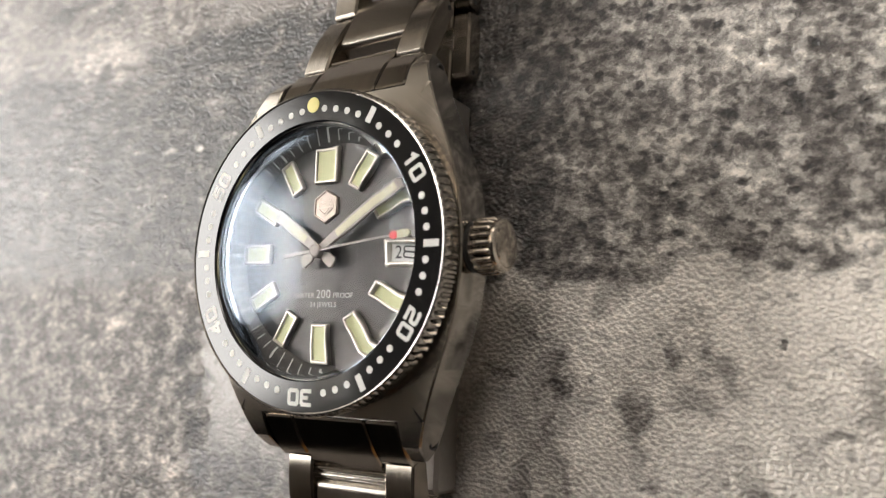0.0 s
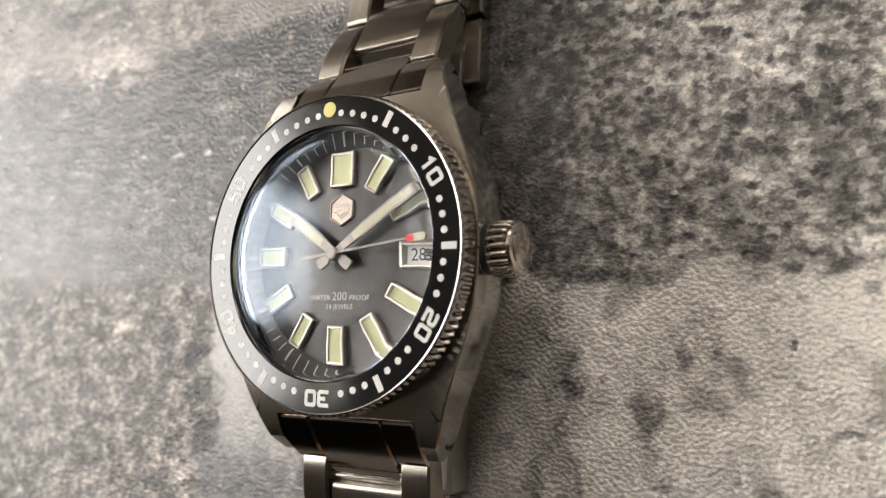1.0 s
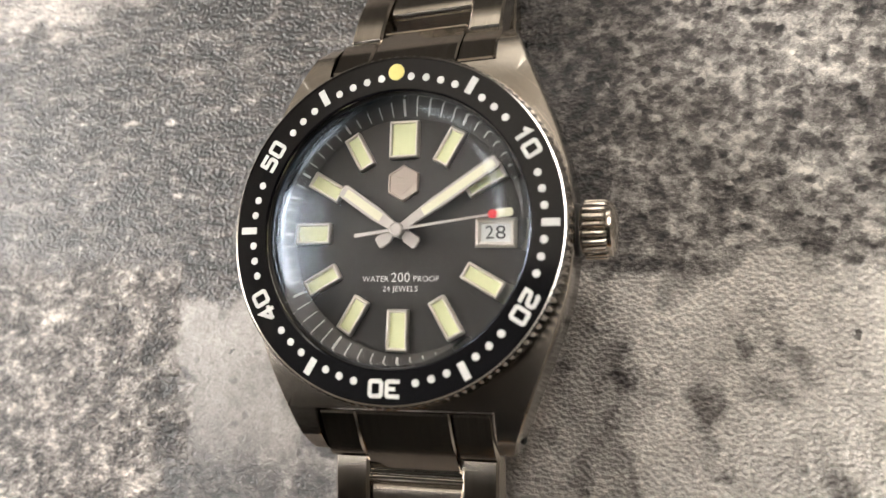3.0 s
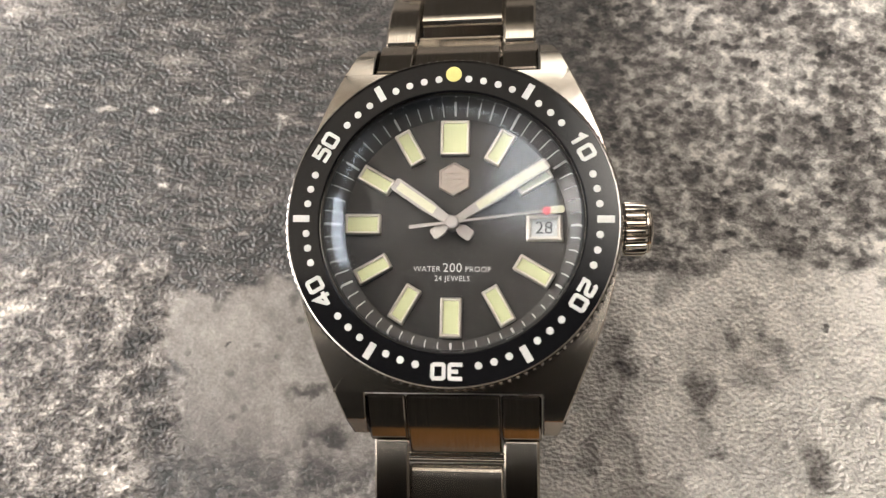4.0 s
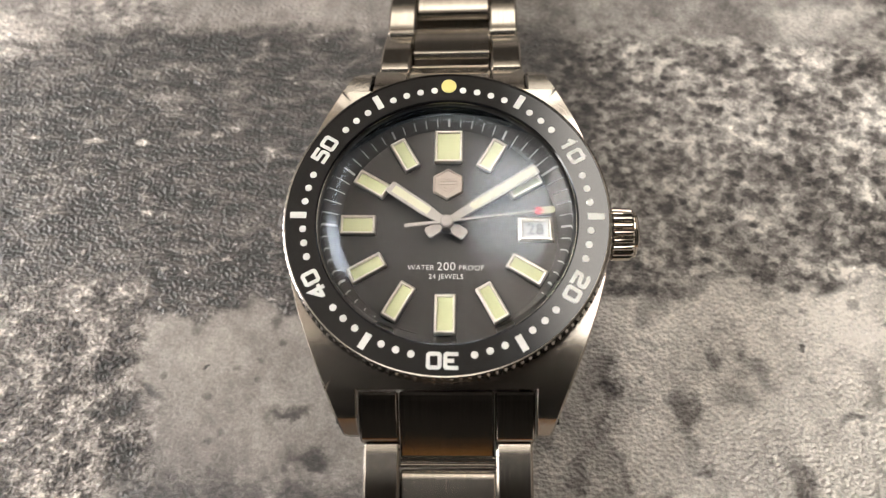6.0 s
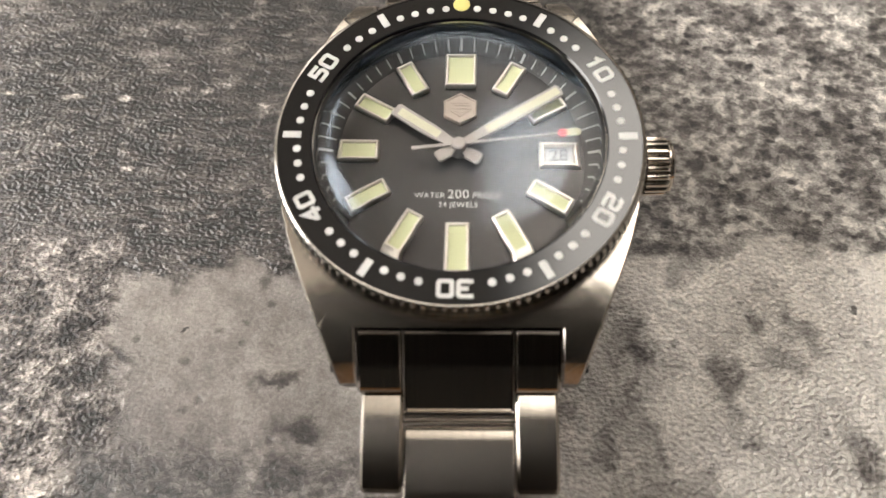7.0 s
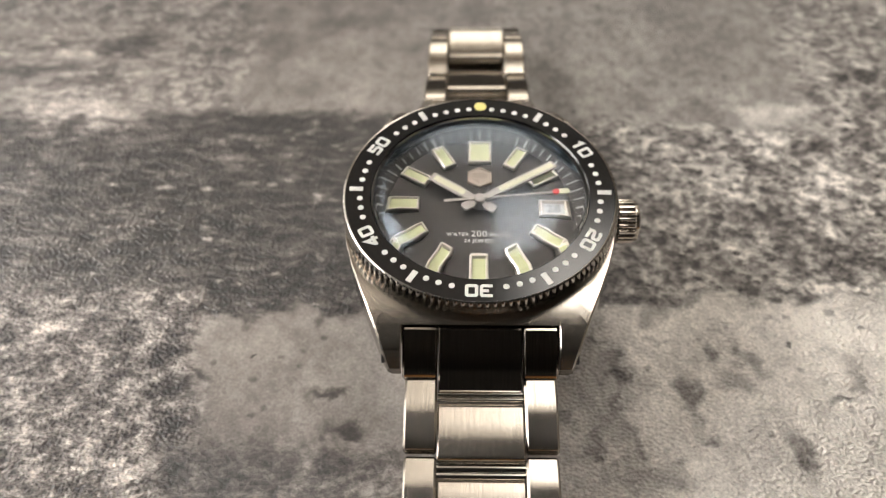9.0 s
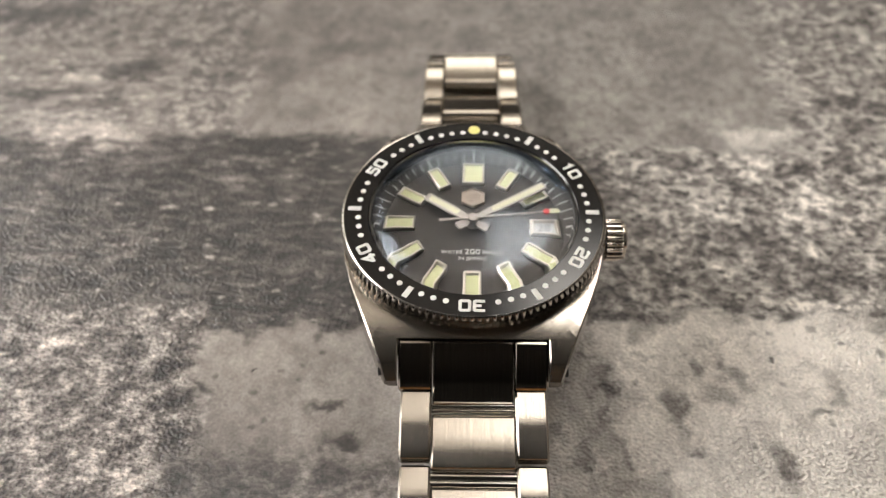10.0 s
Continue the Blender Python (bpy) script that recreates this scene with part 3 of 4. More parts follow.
bm = bmesh.new()
for y0, y1, z0, z1 in ((wy0, wy0 + 0.03, wz0, wz1), (wy1 - 0.03, wy1, wz0, wz1), (wy0 + 0.03, wy1 - 0.03, wz0, wz0 + 0.03), (wy0 + 0.03, wy1 - 0.03, wz1 - 0.03, wz1)):
    box(bm, -1020, -985, y0 * 1000, y1 * 1000, z0 * 1000, z1 * 1000)
part("window_frame", bm, frame_white, window)
bm = box(bmesh.new(), -1130, -1120, wy0 * 1000, wy1 * 1000, wz0 * 1000, wz1 * 1000)
tagged(part("sky_backdrop", bm, sky_glow), "hazy bright sky behind the window", "sky", kind="structure")
# second added glow, unseen: lifts the sheen on the sheet's north-west part
window = tagged(new("glow_panel_west"), "pale glow added low to the west, unseen, for sheen on the sheet", "window", kind="structure")
part("curtain", box(bmesh.new(), -1100, -1090, 500, 1200, 250, 800), west_glow, window, "added pale glowing sheet, unseen")


def ceiling_light(x0, y0, w, l, glow, label):
    lamp = tagged(new("ceiling_light"), label, "ceiling light")
    bm = bmesh.new()
    prism(bm, [(x + x0 * 1000, y + y0 * 1000) for x, y in rounded(w * 1000 + 40, l * 1000 + 40, 30)], TOP * 1000 - 40, TOP * 1000 - 1)
    part("frame", bm, frame_white, lamp)
    bm = bmesh.new()
    prism(bm, [(x + x0 * 1000, y + y0 * 1000) for x, y in rounded(w * 1000, l * 1000, 25)], TOP * 1000 - 50, TOP * 1000 - 40.5)
    part("diffuser", bm, glow, lamp, "glowing warm white diffuser")


ceiling_light(LAMP_X, LAMP_Y, LAMP_W, LAMP_L, lamp_glow, "square white ceiling lamp panel, switched on")

# ---- the table and its covering ----
table = tagged(new("table"), "oak table under the printed sheet", "table")
part("tabletop", box(bmesh.new(), -450, 450, -450, 450, -32, -2), table_wood, table)
for x in (-400, 400):
    for y in (-400, 400):
        part("leg", box(bmesh.new(), x - 30, x + 30, y - 30, y + 30, FLOOR * 1000, -32), table_wood, table)
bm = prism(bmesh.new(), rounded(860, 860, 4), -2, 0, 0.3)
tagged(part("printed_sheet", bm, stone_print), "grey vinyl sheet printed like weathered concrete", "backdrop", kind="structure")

# ---- the watch ----
watch = tagged(new("wristwatch"), "steel diver's wristwatch with black bezel lying dial up", "wristwatch")
TURN_HEAD, TURN_CASE = 0.7, 1.5
TILT_HEAD = Matrix.Translation((0, 0, 25.44 * MM)) @ Matrix.Rotation(radians(2.94), 4, "X") @ Matrix.Rotation(radians(0.53), 4, "Y")
HEAD = TILT_HEAD @ Matrix.Rotation(radians(TURN_HEAD), 4, "Z")
CASE = TILT_HEAD @ Matrix.Rotation(radians(TURN_CASE), 4, "Z")
BAND = Matrix.Rotation(radians(TURN_CASE), 4, "Z")


def between(rows, v):
    """Straight between rows of (at, value)."""
    for (a, p), (b, q) in zip(rows, rows[1:]):
        if v <= b:
            return p + (q - p) * max(0.0, (v - a) / (b - a))
    return rows[-1][1]


HALF = [(0, 19.9), (3, 19.8), (7, 19.25), (11, 18.1), (15, 16.6), (20, 14.55), (24.4, 12.75), (25.1, 12.4)]
CROWN_OF_CASE = [(0, -3.3), (14, -3.4), (15.5, -3.52), (17, -3.75), (18.5, -4.08), (20, -4.5), (21.5, -5.05), (23, -5.75), (23.35, -6.0), (25.0, -8.0), (25.1, -8.25)]
BELLY = [(0, -9.8), (16, -9.8), (22, -10.2), (23.8, -10.1), (25.1, -9.2)]


def build_case():
    bm = bmesh.new()
    n, lim = 360, 20.15
    outline = []
    corner = math.atan2(lim, between(HALF, lim))
    angles = sorted([2 * math.pi * i / n for i in range(n)] + [corner, math.pi - corner, math.pi + corner, 2 * math.pi - corner])
    n = len(angles)
    for a in angles:
        c, s = math.cos(a), math.sin(a)
        lo, hi = 0.0, 30.0
        for _ in range(30):
            r = (lo + hi) / 2
            inside = abs(r * s) < lim and abs(r * c) < between(HALF, abs(r * s))
            lo, hi = (r, hi) if inside else (lo, r)
        outline.append((lo, c, s, 0.2 if abs(abs(lo * c) - between(HALF, abs(lo * s))) < 0.05 else 0.0))
    rings = []
    for f, where in ((0, "hole_low"), (0, "hole"), (0.25, "top"), (0.5, "top"), (0.75, "top"), (0.97, "top"), (1.0, "edge"), (1.0, "foot"), (0.94, "under"), (0, "under")):
        ring = []
        for r, c, s, drop in outline:
            if where in ("hole", "hole_low"):
                rr = 15.65
            else:
                rr = 15.65 + (r - 15.65) * f
            y = abs(rr * s)
            top, low = between(CROWN_OF_CASE, y), between(BELLY, y)
            z = {"hole_low": -9.0, "hole": top, "top": top, "edge": top - drop, "foot": low + 0.8, "under": low}[where]
            ring.append(bm.verts.new((rr * c, rr * s, z)))
        rings.append(ring)
    for a, b in zip(rings, rings[1:]):
        for i in range(n):
            j = (i + 1) % n
            bm.faces.new((a[i], a[j], b[j], b[i]))
    return bm


def build_lug(sx, sy):
    bm = bmesh.new()
    rings = []
    for y in (18.6, 20.1, 20.16, 20.75, 21.5, 22.25, 23.0, 23.3, 23.4, 24.2, 25.0, 25.1):
        sunk = 0.006 if y > 20.15 else -0.3                    # the root dips into the case
        wide, top, low = between(HALF, y) + sunk, between(CROWN_OF_CASE, y) + sunk, between(BELLY, y)
        e = 0.25 if y < 25.05 else 0.5
        pts = [(10.65, low), (10.65, top - 0.12), (10.8, top), (wide - e + 0.02, top), (wide, top - 0.2), (wide, low + 0.5), (wide - 0.5, low)]
        if y > 25.05:
            mx, mz = (10.65 + wide) / 2, (top + low) / 2
            pts = [(mx + (x - mx) * 0.9, mz + (z - mz) * 0.92) for x, z in pts]
        lean = 0.12 if y > 25.05 else 0.0                     # the tip leans back towards its upper edge
        rings.append([bm.verts.new((sx * x, sy * (y - lean * max(0.0, (z - low) / (top - low))), z)) for x, z in pts])
    for a, b in zip(rings, rings[1:]):
        for i in range(len(a)):
            j = (i + 1) % len(a)
            bm.faces.new((a[i], a[j], b[j], b[i]))
    bm.faces.new(rings[-1])
    bm.faces.new(rings[0])
    return bm


def polish_flanks(ob):
    """The upright faces are polished, the upper ones brushed."""
    ob.data.materials.append(steel_flank)
    for f in ob.data.polygons:
        f.material_index = 1 if abs(f.normal.z) < 0.55 else 0


case = part("case", build_case(), steel_case, watch, "brushed steel case with pointed lugs", CASE, 24)
polish_flanks(case)
for sx in (1, -1):
    for sy in (1, -1):
        polish_flanks(part("lug", build_lug(sx, sy), steel_case, case, "", None, 24))
bm = lathe(bmesh.new(), [(0, -12.3), (13.5, -12.3), (15.4, -11.6), (16.2, -9.9), (16.2, -9.5), (0, -9.5)], 96)
part("caseback", bm, steel_polished, watch, "", CASE)
for sx in (1, -1):
    for sy in (1, -1):
        bm = lathe(bmesh.new(), [(0, -0.5), (0.6, -0.5), (0.66, 0.03), (0.74, 0.05), (0.78, 0.0), (0.78, -1.5), (0, -1.5)], 24)
        y = 22.9 * sy
        m = CASE @ Matrix.Translation((sx * (between(HALF, 22.9) + 0.01) * MM, y * MM, -8.6 * MM)) @ Matrix.Rotation(radians(90 * sx), 4, "Y")
        part("lug_hole", bm, gasket_black, case, "dark spring bar hole", CASE.inverted() @ m)

# bezel with coin edge
TEETH = 120


def coin(a, k):
    if k not in (4, 5, 6, 7):
        return 0.0
    p = (a * TEETH / (2 * math.pi)) % 1.0
    groove = 0.5 - 0.5 * math.cos(2 * math.pi * p)
    return -0.40 * min(1.0, max(0.0, groove * 1.7 - 0.45)) * (0.5 if k in (4, 7) else 1.0)


bm = lathe(bmesh.new(), [(19.52, -0.2), (19.52, 0.1), (19.66, 0.16), (19.84, 0.05), (20.06, -0.5), (20.12, -0.75), (20.12, -2.3), (20.0, -2.6), (19.3, -2.95), (15.72, -2.95), (15.72, -0.2)],
           TEETH * 8, True, coin)
bezel = part("bezel", bm, bezel_steel, watch, "polished steel rotating bezel with coin edge", HEAD, 40)
insert = part("insert", lathe(bmesh.new(), [(15.75, -0.9), (15.75, -0.12), (15.95, 0.04), (19.5, 0.04), (19.5, -0.19), (15.9, -0.19)], 192, True), insert_black, bezel, "glossy black bezel insert")

MARK_Z = (0.035, 0.075)


def bezel_at(minute, radius):
    a = radians(90 - 6 * minute)
    return shift(radius * math.cos(a), radius * math.sin(a), 0, -6 * minute)


dot = None
for minute in range(60):
    if minute % 5 == 0 or minute in (9, 11, 19, 21, 29, 31, 39, 41, 49, 51):
        continue
    if dot is None:
        dot = part("index_dot", prism(bmesh.new(), [(0.43 * math.cos(radians(20 * k)), 0.43 * math.sin(radians(20 * k))) for k in range(18)], *MARK_Z), mark_white, bezel, "white index dot", bezel_at(minute, 17.4))
    else:
        again(dot, bezel_at(minute, 17.4), bezel)
bar = None
for minute in (5, 15, 25, 35, 45, 55):
    if bar is None:
        bar = part("index_bar", prism(bmesh.new(), rounded(0.82, 2.0, 0.06, 1), *MARK_Z), mark_white, bezel, "white index bar", bezel_at(minute, 18.0))
    else:
        again(bar, bezel_at(minute, 18.0), bezel)
part("pip", prism(bmesh.new(), [(0.97 * math.cos(radians(12 * k)), 0.97 * math.sin(radians(12 * k))) for k in range(30)], 0.035, 0.13, 0.03), pip_yellow, bezel, "round yellow luminous pip", bezel_at(0, 17.95))

GLYPHS = {  # strokes on a field one wide and one high
    "0": [([(0.12, 0), (0.88, 0), (1, 0.1), (1, 0.9), (0.88, 1), (0.12, 1), (0, 0.9), (0, 0.1)], True)],
    "1": [([(0.18, 0.72), (0.62, 0.99), (0.62, -0.1)], False)],
    "2": [([(-0.02, 0.82), (0.12, 1), (0.88, 1), (1, 0.9), (1, 0.6), (0.9, 0.52), (0.1, 0.42), (0, 0.32), (0, 0.0), (1.13, 0)], False)],
    "3": [([(-0.12, 1), (0.88, 1), (1, 0.9), (1, 0.1), (0.88, 0), (-0.12, 0)], False), ([(0.25, 0.5), (0.86, 0.5)], False)],
    "4": [([(0.72, -0.12), (0.72, 0.95), (0.0, 0.34), (0.0, 0.26), (0.58, 0.26)], False), ([(0.86, 0.26), (1.12, 0.26)], False)],
    "5": [([(1.1, 1), (0.05, 1), (0.05, 0.56), (0.88, 0.56), (1, 0.46), (1, 0.1), (0.88, 0), (-0.1, 0)], False)],
}


def numeral(text, minute):
    bm = bmesh.new()
    for k, ch in enumerate(text):
        for path, closed in GLYPHS[ch]:
            w, h = 1.32, 1.58
            stroke(bm, [(-0.98 + k * 1.96 + (x - 0.5) * w, (y - 0.5) * h) for x, y in path], 0.46, *MARK_Z, closed)
    return part("numeral", bm, mark_white, bezel, "white bezel numeral " + text, bezel_at(minute, 17.75))


for minute in (10, 20, 30, 40, 50):
    numeral(str(minute), minute)

# inside: dial, ring, markers, date
DIAL = -4.05
dial = part("dial", lathe(bmesh.new(), [(0, DIAL), (14.3, DIAL), (14.3, DIAL - 0.5), (0, DIAL - 0.5)], 128), dial_grey, watch, "dark grey sunray dial", HEAD)
ring = part("chapter_ring", lathe(bmesh.new(), [(13.55, DIAL + 0.02), (13.62, DIAL + 0.1), (15.45, DIAL + 1.2), (15.6, DIAL + 1.2), (15.6, DIAL - 0.4), (13.55, DIAL - 0.4)], 192, True), ring_black, watch, "dark sloping minute ring", HEAD)


def ring_at(minute):
    a = radians(90 - 6 * minute)
    lean = Matrix.Rotation(math.atan2(1.1, 1.83), 4, "X")
    return shift(14.5 * math.cos(a), 14.5 * math.sin(a), DIAL + 0.1 + 0.88 * 1.1 / 1.83, -6 * minute) @ lean


tick = fat = None
for minute in range(60):
    if minute % 5:
        if tick is None:
            tick = part("minute_tick", prism(bmesh.new(), rounded(0.14, 1.5, 0.03, 1), 0.0, 0.03), mark_white, ring, "", ring_at(minute))
        else:
            again(tick, ring_at(minute), ring)
    elif fat is None:
        fat = part("five_minute_tick", prism(bmesh.new(), rounded(0.28, 1.5, 0.05, 1), 0.0, 0.04), mark_white, ring, "", ring_at(minute))
    else:
        again(fat, ring_at(minute), ring)


def hour_marker(hour, width, length, centre):
    a = radians(90 - 30 * hour)
    m = HEAD @ shift(centre * math.cos(a), centre * math.sin(a), DIAL, -30 * hour)
    ob = part("hour_marker", rim(bmesh.new(), rounded(width, length, 0.22), 0.40, 0, 0.68, 0.16), marker_steel, watch, "polished steel hour marker", m)
    part("lume", prism(bmesh.new(), rounded(width - 0.78, length - 0.78, 0.08), 0, 0.42), lume_pale, ob, "pale green luminous filling")


for hour in range(1, 12):
    if hour == 3:
        continue
    hour_marker(hour, 2.6 if hour in (6, 9) else 2.15, 4.5, 11.15)
hour_marker(12, 3.65, 4.5, 10.9)

hexagon = [(2.2 * math.cos(radians(30 + 60 * k)), 2.2 * math.sin(radians(30 + 60 * k))) for k in range(6)]
logo = part("emblem", prism(bmesh.new(), hexagon, 0, 0.3, 0.08), logo_steel, watch, "applied hexagonal steel emblem", HEAD @ shift(0, 5.75, DIAL))
bm = rim(bmesh.new(), [(x * 0.95, y * 0.95) for x, y in hexagon], 0.22, 0.27, 0.44, 0.06)
for path in ([(-1.15, 0.75), (0.9, 0.75)], [(-0.9, 0.42), (1.15, 0.42)], [(-1.25, 0.0), (1.25, 0.0)], [(-1.1, -0.32), (0.0, -1.1), (1.1, -0.32)], [(-0.5, -0.34), (0.0, -0.7), (0.5, -0.34)]):
    stroke(bm, path, 0.15, 0.27, 0.4)
part("emblem_relief", bm, logo_steel, logo)

lettering("printed_word", "WATER", 0.66, mark_white, dial, shift(-3.1, -5.45, DIAL + 0.02), 1.05, thick=0.008, label="white printed word WATER")
lettering("printed_number", "200", 1.08, mark_white, dial, shift(0.0, -5.3, DIAL + 0.02), 1.05, thick=0.008, label="white printed number 200")
lettering("printed_word", "PROOF", 0.66, mark_white, dial, shift(3.1, -5.45, DIAL + 0.02), 1.05, thick=0.008, label="white printed word PROOF")
lettering("printed_word", "24 JEWELS", 0.64, mark_white, dial, shift(0.0, -6.58, DIAL + 0.02), 1.05, thick=0.008, label="white printed words 24 JEWELS")

date = part("date_frame", rim(bmesh.new(), rounded(4.3, 3.3, 0.15), 0.62, 0, 0.45, 0.3), marker_steel, watch, "polished steel date window frame", HEAD @ shift(10.95, -0.35, DIAL))
part("date_disc", prism(bmesh.new(), rounded(3.4, 2.4, 0.1), -0.3, 0.05), date_white, date, "white date disc")
lettering("date_number", "28", 1.5, date_black, date, shift(0.0, -0.02, 0.08), 1.0, thick=0.01, label="black date number 28")


# hands
def hand_outline(length, tip_w, root_w, tail, tail_w):
    right = [(0.45, -0.9), (tail_w / 2, -1.35), (tail_w / 2, -tail + 0.25), (tail_w / 2 - 0.25, -tail)]
    up = [(root_w / 2, 0.9), (tip_w / 2, length * 0.42), (tip_w / 2, length - 0.25), (tip_w / 2 - 0.22, length)]
    loop = right[::-1] + up
    return loop + [(-x, y) for x, y in loop[::-1]]


def hand(name, angle, z, length, tip_w, root_w, tail, lume0, lume1, lume_w, label):
    m = HEAD @ shift(0, 0, z, -angle)
    ob = part(name, prism(bmesh.new(), hand_outline(length, tip_w, root_w, tail, 1.5), 0, 0.26, 0.09), hand_steel, watch, label, m)
    bm = prism(bmesh.new(), [(x, y + (lume0 + lume1) / 2) for x, y in rounded(lume_w, lume1 - lume0, 0.1)], 0.2, 0.285)
    part("lume", bm, lume_cream, ob, "cream luminous filling")
    return ob


hand("hour_hand", 304.6, DIAL + 1.0, 8.9, 1.7, 1.15, 2.9, 2.7, 8.2, 0.98, "steel baton hour hand")
hand("minute_hand", 56.8, DIAL + 1.4, 13.5, 1.6, 1.0, 2.9, 3.6, 13.1, 0.92, "steel baton minute hand")
second = part("second_hand", prism(bmesh.new(), [(0.24, -5.2), (0.17, 0), (0.12, 10.9), (-0.12, 10.9), (-0.17, 0), (-0.24, -5.2)], 0, 0.12, 0.03), hand_steel, watch,
              "thin steel seconds hand", HEAD @ shift(0, 0, DIAL + 1.85, -83))
part("tip", prism(bmesh.new(), [(x, y + 12.35) for x, y in rounded(0.95, 1.9, 0.4)], 0.0, 0.14, 0.03), lume_cream, second, "cream luminous tip")
part("red_dot", prism(bmesh.new(), [(0.5 * math.cos(radians(20 * k)), 11.3 + 0.5 * math.sin(radians(20 * k))) for k in range(18)], 0.0, 0.18), red_paint, second, "red painted dot")
part("hand_cap", lathe(bmesh.new(), [(0, 2.15), (0.6, 2.15), (0.82, 2.02), (0.85, 1.0), (0.85, 0), (0, 0)], 32), hand_steel, watch, "", HEAD @ shift(0, 0, DIAL))

# crystal
def dome(r):
    """Height of the glass over its radius: a shallow cap with a rounded shoulder from 12.4 mm on."""
    z, step = 2.42, 0.05
    for k in range(round(r / step)):
        u = k * step
        z -= step * math.tan(radians(8 * u / 12.4 if u < 12.4 else 8 + 15.5 * (u - 12.4)))
    return z


radii = [0, 3, 6, 9, 11, 12.1, 12.5, 12.9, 13.3, 13.7, 14.05, 14.4, 14.7, 14.95, 15.2]
glass_rows = [(v, dome(v)) for v in radii] + [(15.38, -0.75), (15.46, -1.2), (15.46, -2.5), (15.22, -2.5), (15.22, -2.3)] + [(v * 0.985, dome(v) - 1.5 - 0.02 * v) for v in radii[::-1]]
crystal = part("crystal", lathe(bmesh.new(), glass_rows, 192), sapphire, watch, "domed clear watch glass", HEAD, 60)
crystal.visible_shadow = False
part("gasket", lathe(bmesh.new(), [(15.5, -0.75), (15.7, -0.75), (15.7, -2.7), (15.5, -2.7)], 128, True), gasket_black, watch, "", HEAD)

# crown
CROWN = CASE @ Matrix.Translation((19.5 * MM, -0.05 * MM, -6.6 * MM)) @ Matrix.Rotation(radians(90), 4, "Y")


def flute(a, k):
    if k not in (3, 4):
        return 0.0
    p = (a * 20 / (2 * math.pi)) % 1.0
    return -0.58 * (0.5 - 0.5 * math.cos(2 * math.pi * p)) ** 2.4


bm = lathe(bmesh.new(), [(0, -1.0), (2.6, -1.0), (2.7, 0.9), (3.35, 1.2), (3.35, 3.4), (3.1, 3.68), (2.92, 3.72), (2.92, 3.84), (3.02, 3.92), (2.98, 4.12), (2.7, 4.3), (2.5, 4.3), (2.4, 4.42), (1.5, 4.6), (0, 4.68)], 20 * 12, False, flute)
crown = part("crown", bm, crown_steel, watch, "fluted polished steel crown", CROWN, 35)
part("crown_guard_tube", lathe(bmesh.new(), [(0, -1.5), (3.0, -1.5), (3.0, 0.55), (2.7, 0.75), (0, 0.75)], 64), gasket_black, watch, "", CROWN)

# ---- bracelet ----
THICK = 3.1


def link_profile(y0, z0, y1, z1, bow, side, thick=THICK):
    """The outline in y and z of a link that lies from one hinge to the next along its outer face; side: which way out is."""
    d = Vector((y1 - y0, z1 - z0))
    l = d.length
    d.normalize()
    out = Vector((-d.y, d.x)) * side
    pts = []
    n, r = 9, min(0.9, 0.3 * thick)
    for k in range(n):
        s = r + (l - 2 * r) * k / (n - 1)
        u = 2 * k / (n - 1) - 1
        pts.append((s, bow * (1 - u * u)))
    for a in (60, 30, 0, -30):
        pts.append((l - r + r * math.cos(radians(a)), -r + r * math.sin(radians(a))))
    pts += [(l - 0.35, -thick + 0.4), (l - 0.8, -thick), (0.8, -thick), (0.35, -thick + 0.4)]
    for a in (210, 180, 150, 120):
        pts.append((r + r * math.cos(radians(a)), -r + r * math.sin(radians(a))))
    loop = [(y0 + d.x * s + out.x * h, z0 + d.y * s + out.y * h) for s, h in pts]
    area = sum(a[0] * b[1] - b[0] * a[1] for a, b in zip(loop, loop[1:] + loop[:1]))
    return loop if area > 0 else loop[::-1]


def bracelet_link(p0, p1, lag, side, half, mid, bow=0.46, dip=0.0, sunk=0.55, first=False):
    """One link: a centre piece that lags its two side pieces, with its hinge bars."""
    p0, p1 = Vector(p0), Vector(p1)
    d = (p1 - p0).normalized()
    out = Vector((-d.y, d.x)) * side
    c0 = p0 + d * lag - out * (0.1 - dip)
    c1 = p1 + d * (lag - 2.0) - out * (0.1 + dip)
    link = part("bracelet_link", slab(bmesh.new(), link_profile(*c0, *c1, bow * 0.3, side), -mid, mid, 0.22), steel_long, watch, "steel bracelet link with brushed centre piece", BAND)
    e0, e1 = p0 + d * (-0.6 if first else 0.18), p1 - d * 0.18
    for sx in (-1, 1):
        x0, x1 = sorted((sx * (mid + 0.09), sx * half))
        piece = part("side_piece", slab(bmesh.new(), link_profile(*e0, *e1, bow, side), x0, x1, 0.3), steel_long, link, "brushed steel outer link piece")
    bars = [(c1 + d * 0.62, 0.62), (c1 + d * 1.55, 0.5)]
    if first:                                    # the hinge of the end link
        bars += [(c0 - d * 0.42 + out * 0.1, 0.3), (c0 - d * 1.15 + out * 0.1, 0.42)]
    for at, r in bars:
        b = at - out * (sunk + r)
        bm = bmesh.new()
        slab(bm, [(b.x + r * math.cos(radians(24 * k)), b.y + r * math.sin(radians(24 * k))) for k in range(15)], -mid - 0.05, mid + 0.05, 0.05)
        part("hinge_bar", bm, steel_polished, link)
    for sx in (-1, 1):
        h = p1 - d * 1.3 - out * 1.7
        bm = slab(bmesh.new(), [(h.x + 0.42 * math.cos(radians(30 * k)), h.y + 0.42 * math.sin(radians(30 * k))) for k in range(12)], *sorted((sx * (half - 0.6), sx * (half + 0.012))), 0.003)
        part("pin", bm, gasket_black, link, "dark pin end")
    return link


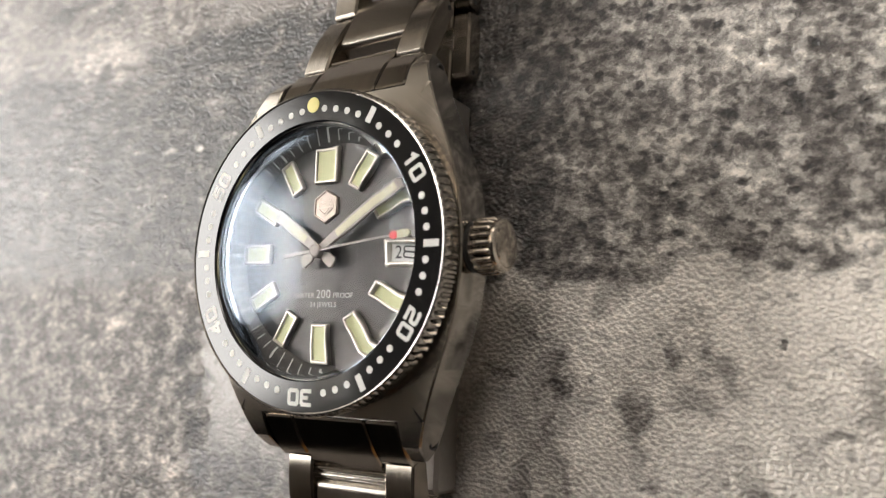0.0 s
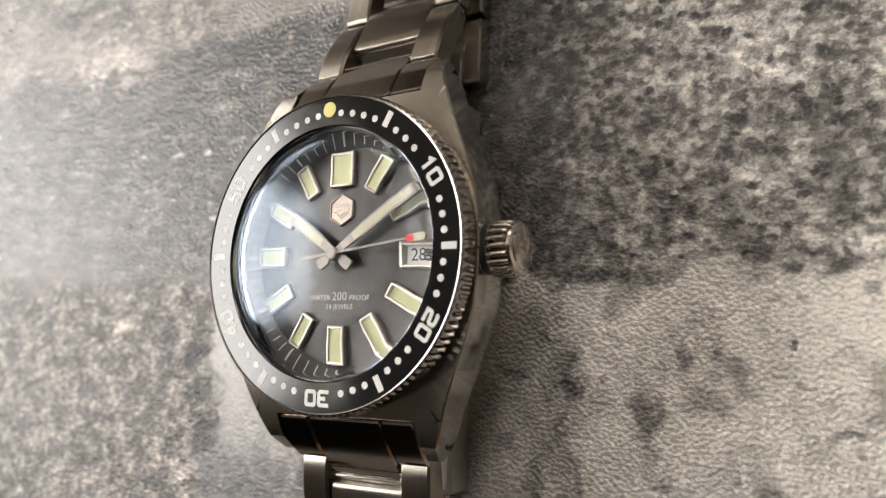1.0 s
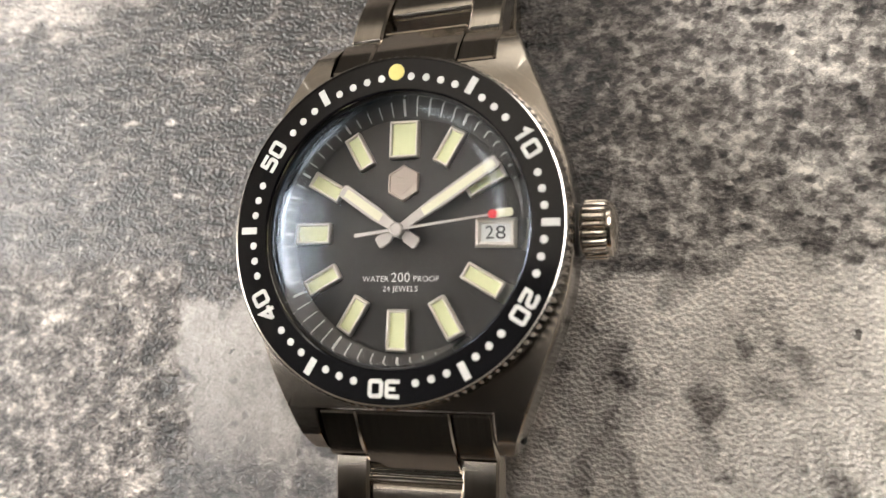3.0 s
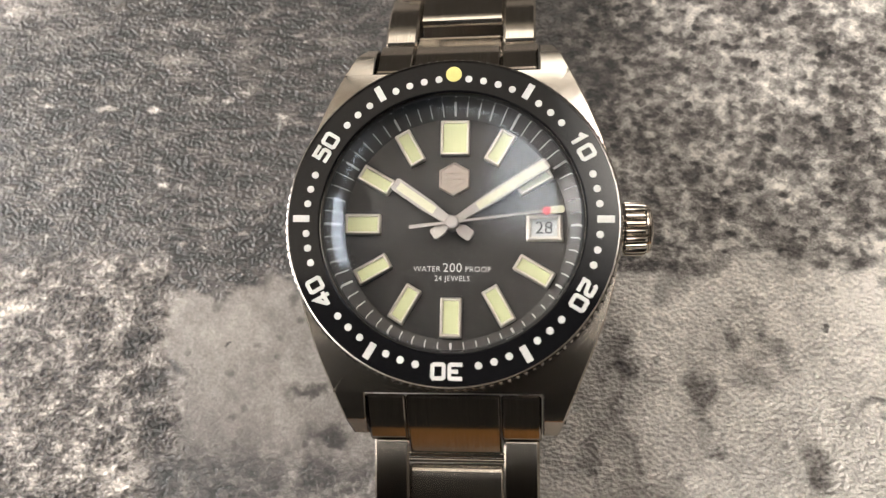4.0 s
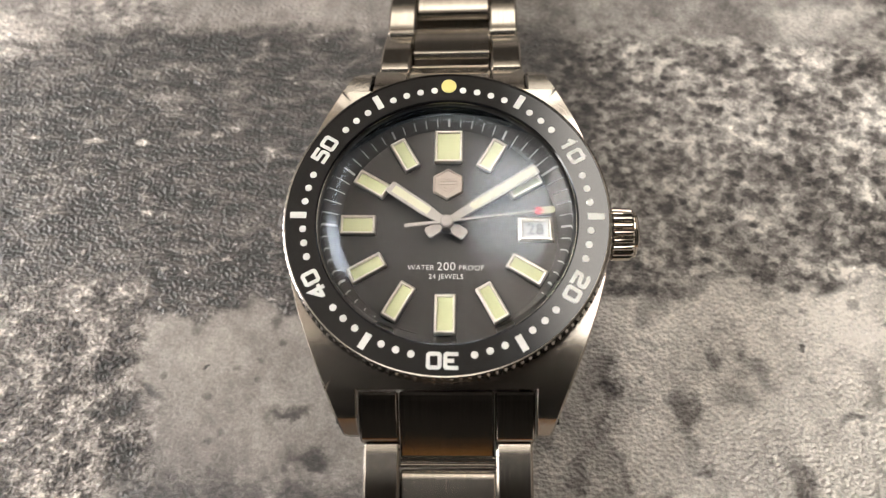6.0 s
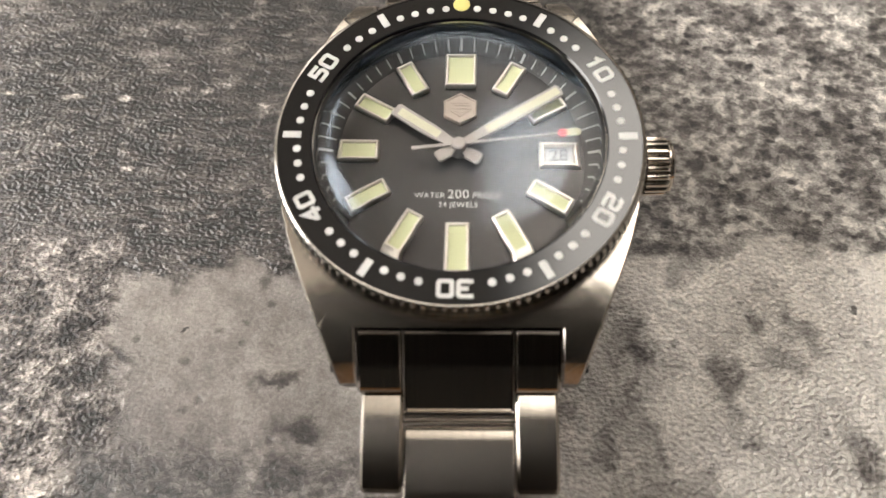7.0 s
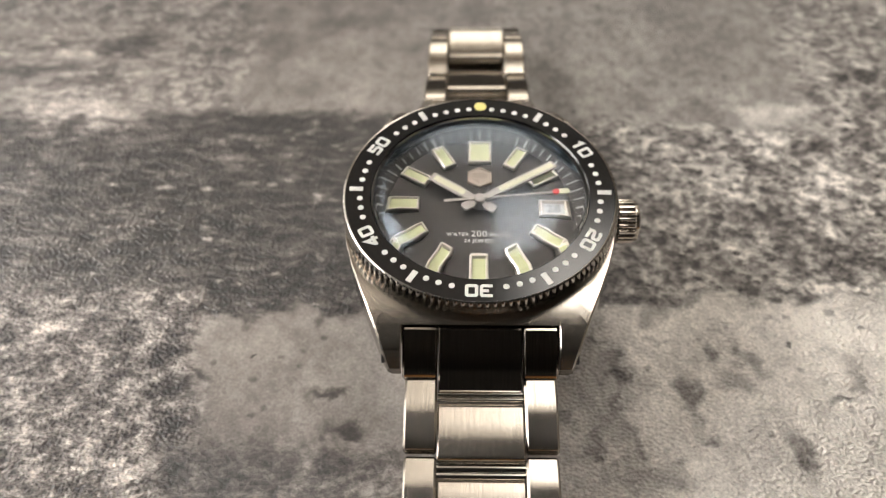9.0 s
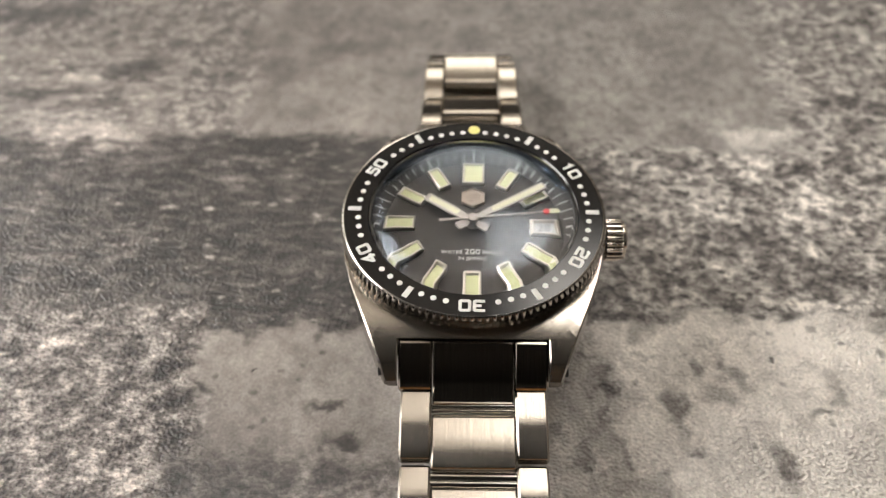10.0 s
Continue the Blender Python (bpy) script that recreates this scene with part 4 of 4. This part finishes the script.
def end_link(sy, name="end_link"):
    """The end piece that fills the gap between two lugs, in the head's frame."""
    def outline(reach):
        top = [(20.3, -5.0), (20.45, -4.82), (20.75, -4.85), (21.5, -5.35), (23.0, -6.2), (24.4, -7.2), (25.4, -8.1), (26.4, -9.0), (27.2, -9.75)]
        top = [p for p in top if p[0] < reach - 0.3] + [(reach - 0.3, between(top, reach - 0.3))]
        zt = between(top, reach - 0.3)
        pts = top + [(reach, zt - 0.5), (reach - 0.1, zt - 1.4), (reach - 1.2, zt - 2.2), (20.3, -9.6)]
        pts = [(sy * y, z) for y, z in pts]
        area = sum(a[0] * b[1] - b[0] * a[1] for a, b in zip(pts, pts[1:] + pts[:1]))
        return pts if area > 0 else pts[::-1]
    ob = part(name, slab(bmesh.new(), outline(27.7), -5.62, 5.62, 0.22), steel_end, watch, "brushed steel end link between the lugs", CASE, 26)
    for sx in (-1, 1):
        x0, x1 = sorted((sx * 5.72, sx * 10.5))
        part("side_piece", slab(bmesh.new(), outline(25.85), x0, x1, 0.3), steel_end, ob, "", None, 26)


end_link(-1)
end_link(1)

UPPER = [(26.5, 18.15), (37.0, 12.7), (48.8, 9.6), (60.9, 10.2), (70.3, 4.9), (61.5, 0.0), (50.5, 0.0), (39.5, 0.0), (28.5, 0.0)]
LOWER = [(-25.3, 15.15), (-35.25, 13.05), (-45.4, 10.9), (-56.1, 9.4), (-66.0, 8.2), (-73.4, 3.6), (-64.5, 0.0), (-54.0, 0.0), (-43.5, 0.0), (-33.0, 0.0)]
for chain, side, lag in ((UPPER, 1, 5.2), (LOWER, -1, 3.1)):
    for k, (a, b) in enumerate(zip(chain, chain[1:])):
        taper = min(k, 5) * 0.2 + (1.0 if a[1] < 4.8 else 0.0)
        bracelet_link(a, b, lag, side, 10.15 - taper, 5.72 - taper * 0.3, 0.46, -0.17 if side < 0 else 0.0, 0.55 if side < 0 else 1.3, side < 0 and k == 0)
bm = slab(bmesh.new(), [(-29.6, 0.0), (24.9, 0.0), (25.2, 0.4), (25.2, 4.6), (24.6, 5.2), (-29.2, 5.2), (-29.9, 4.6), (-29.9, 0.4)], -7.2, 7.2, 0.5)
part("clasp", bm, steel_satin, watch, "brushed steel folding clasp under the case", BAND)
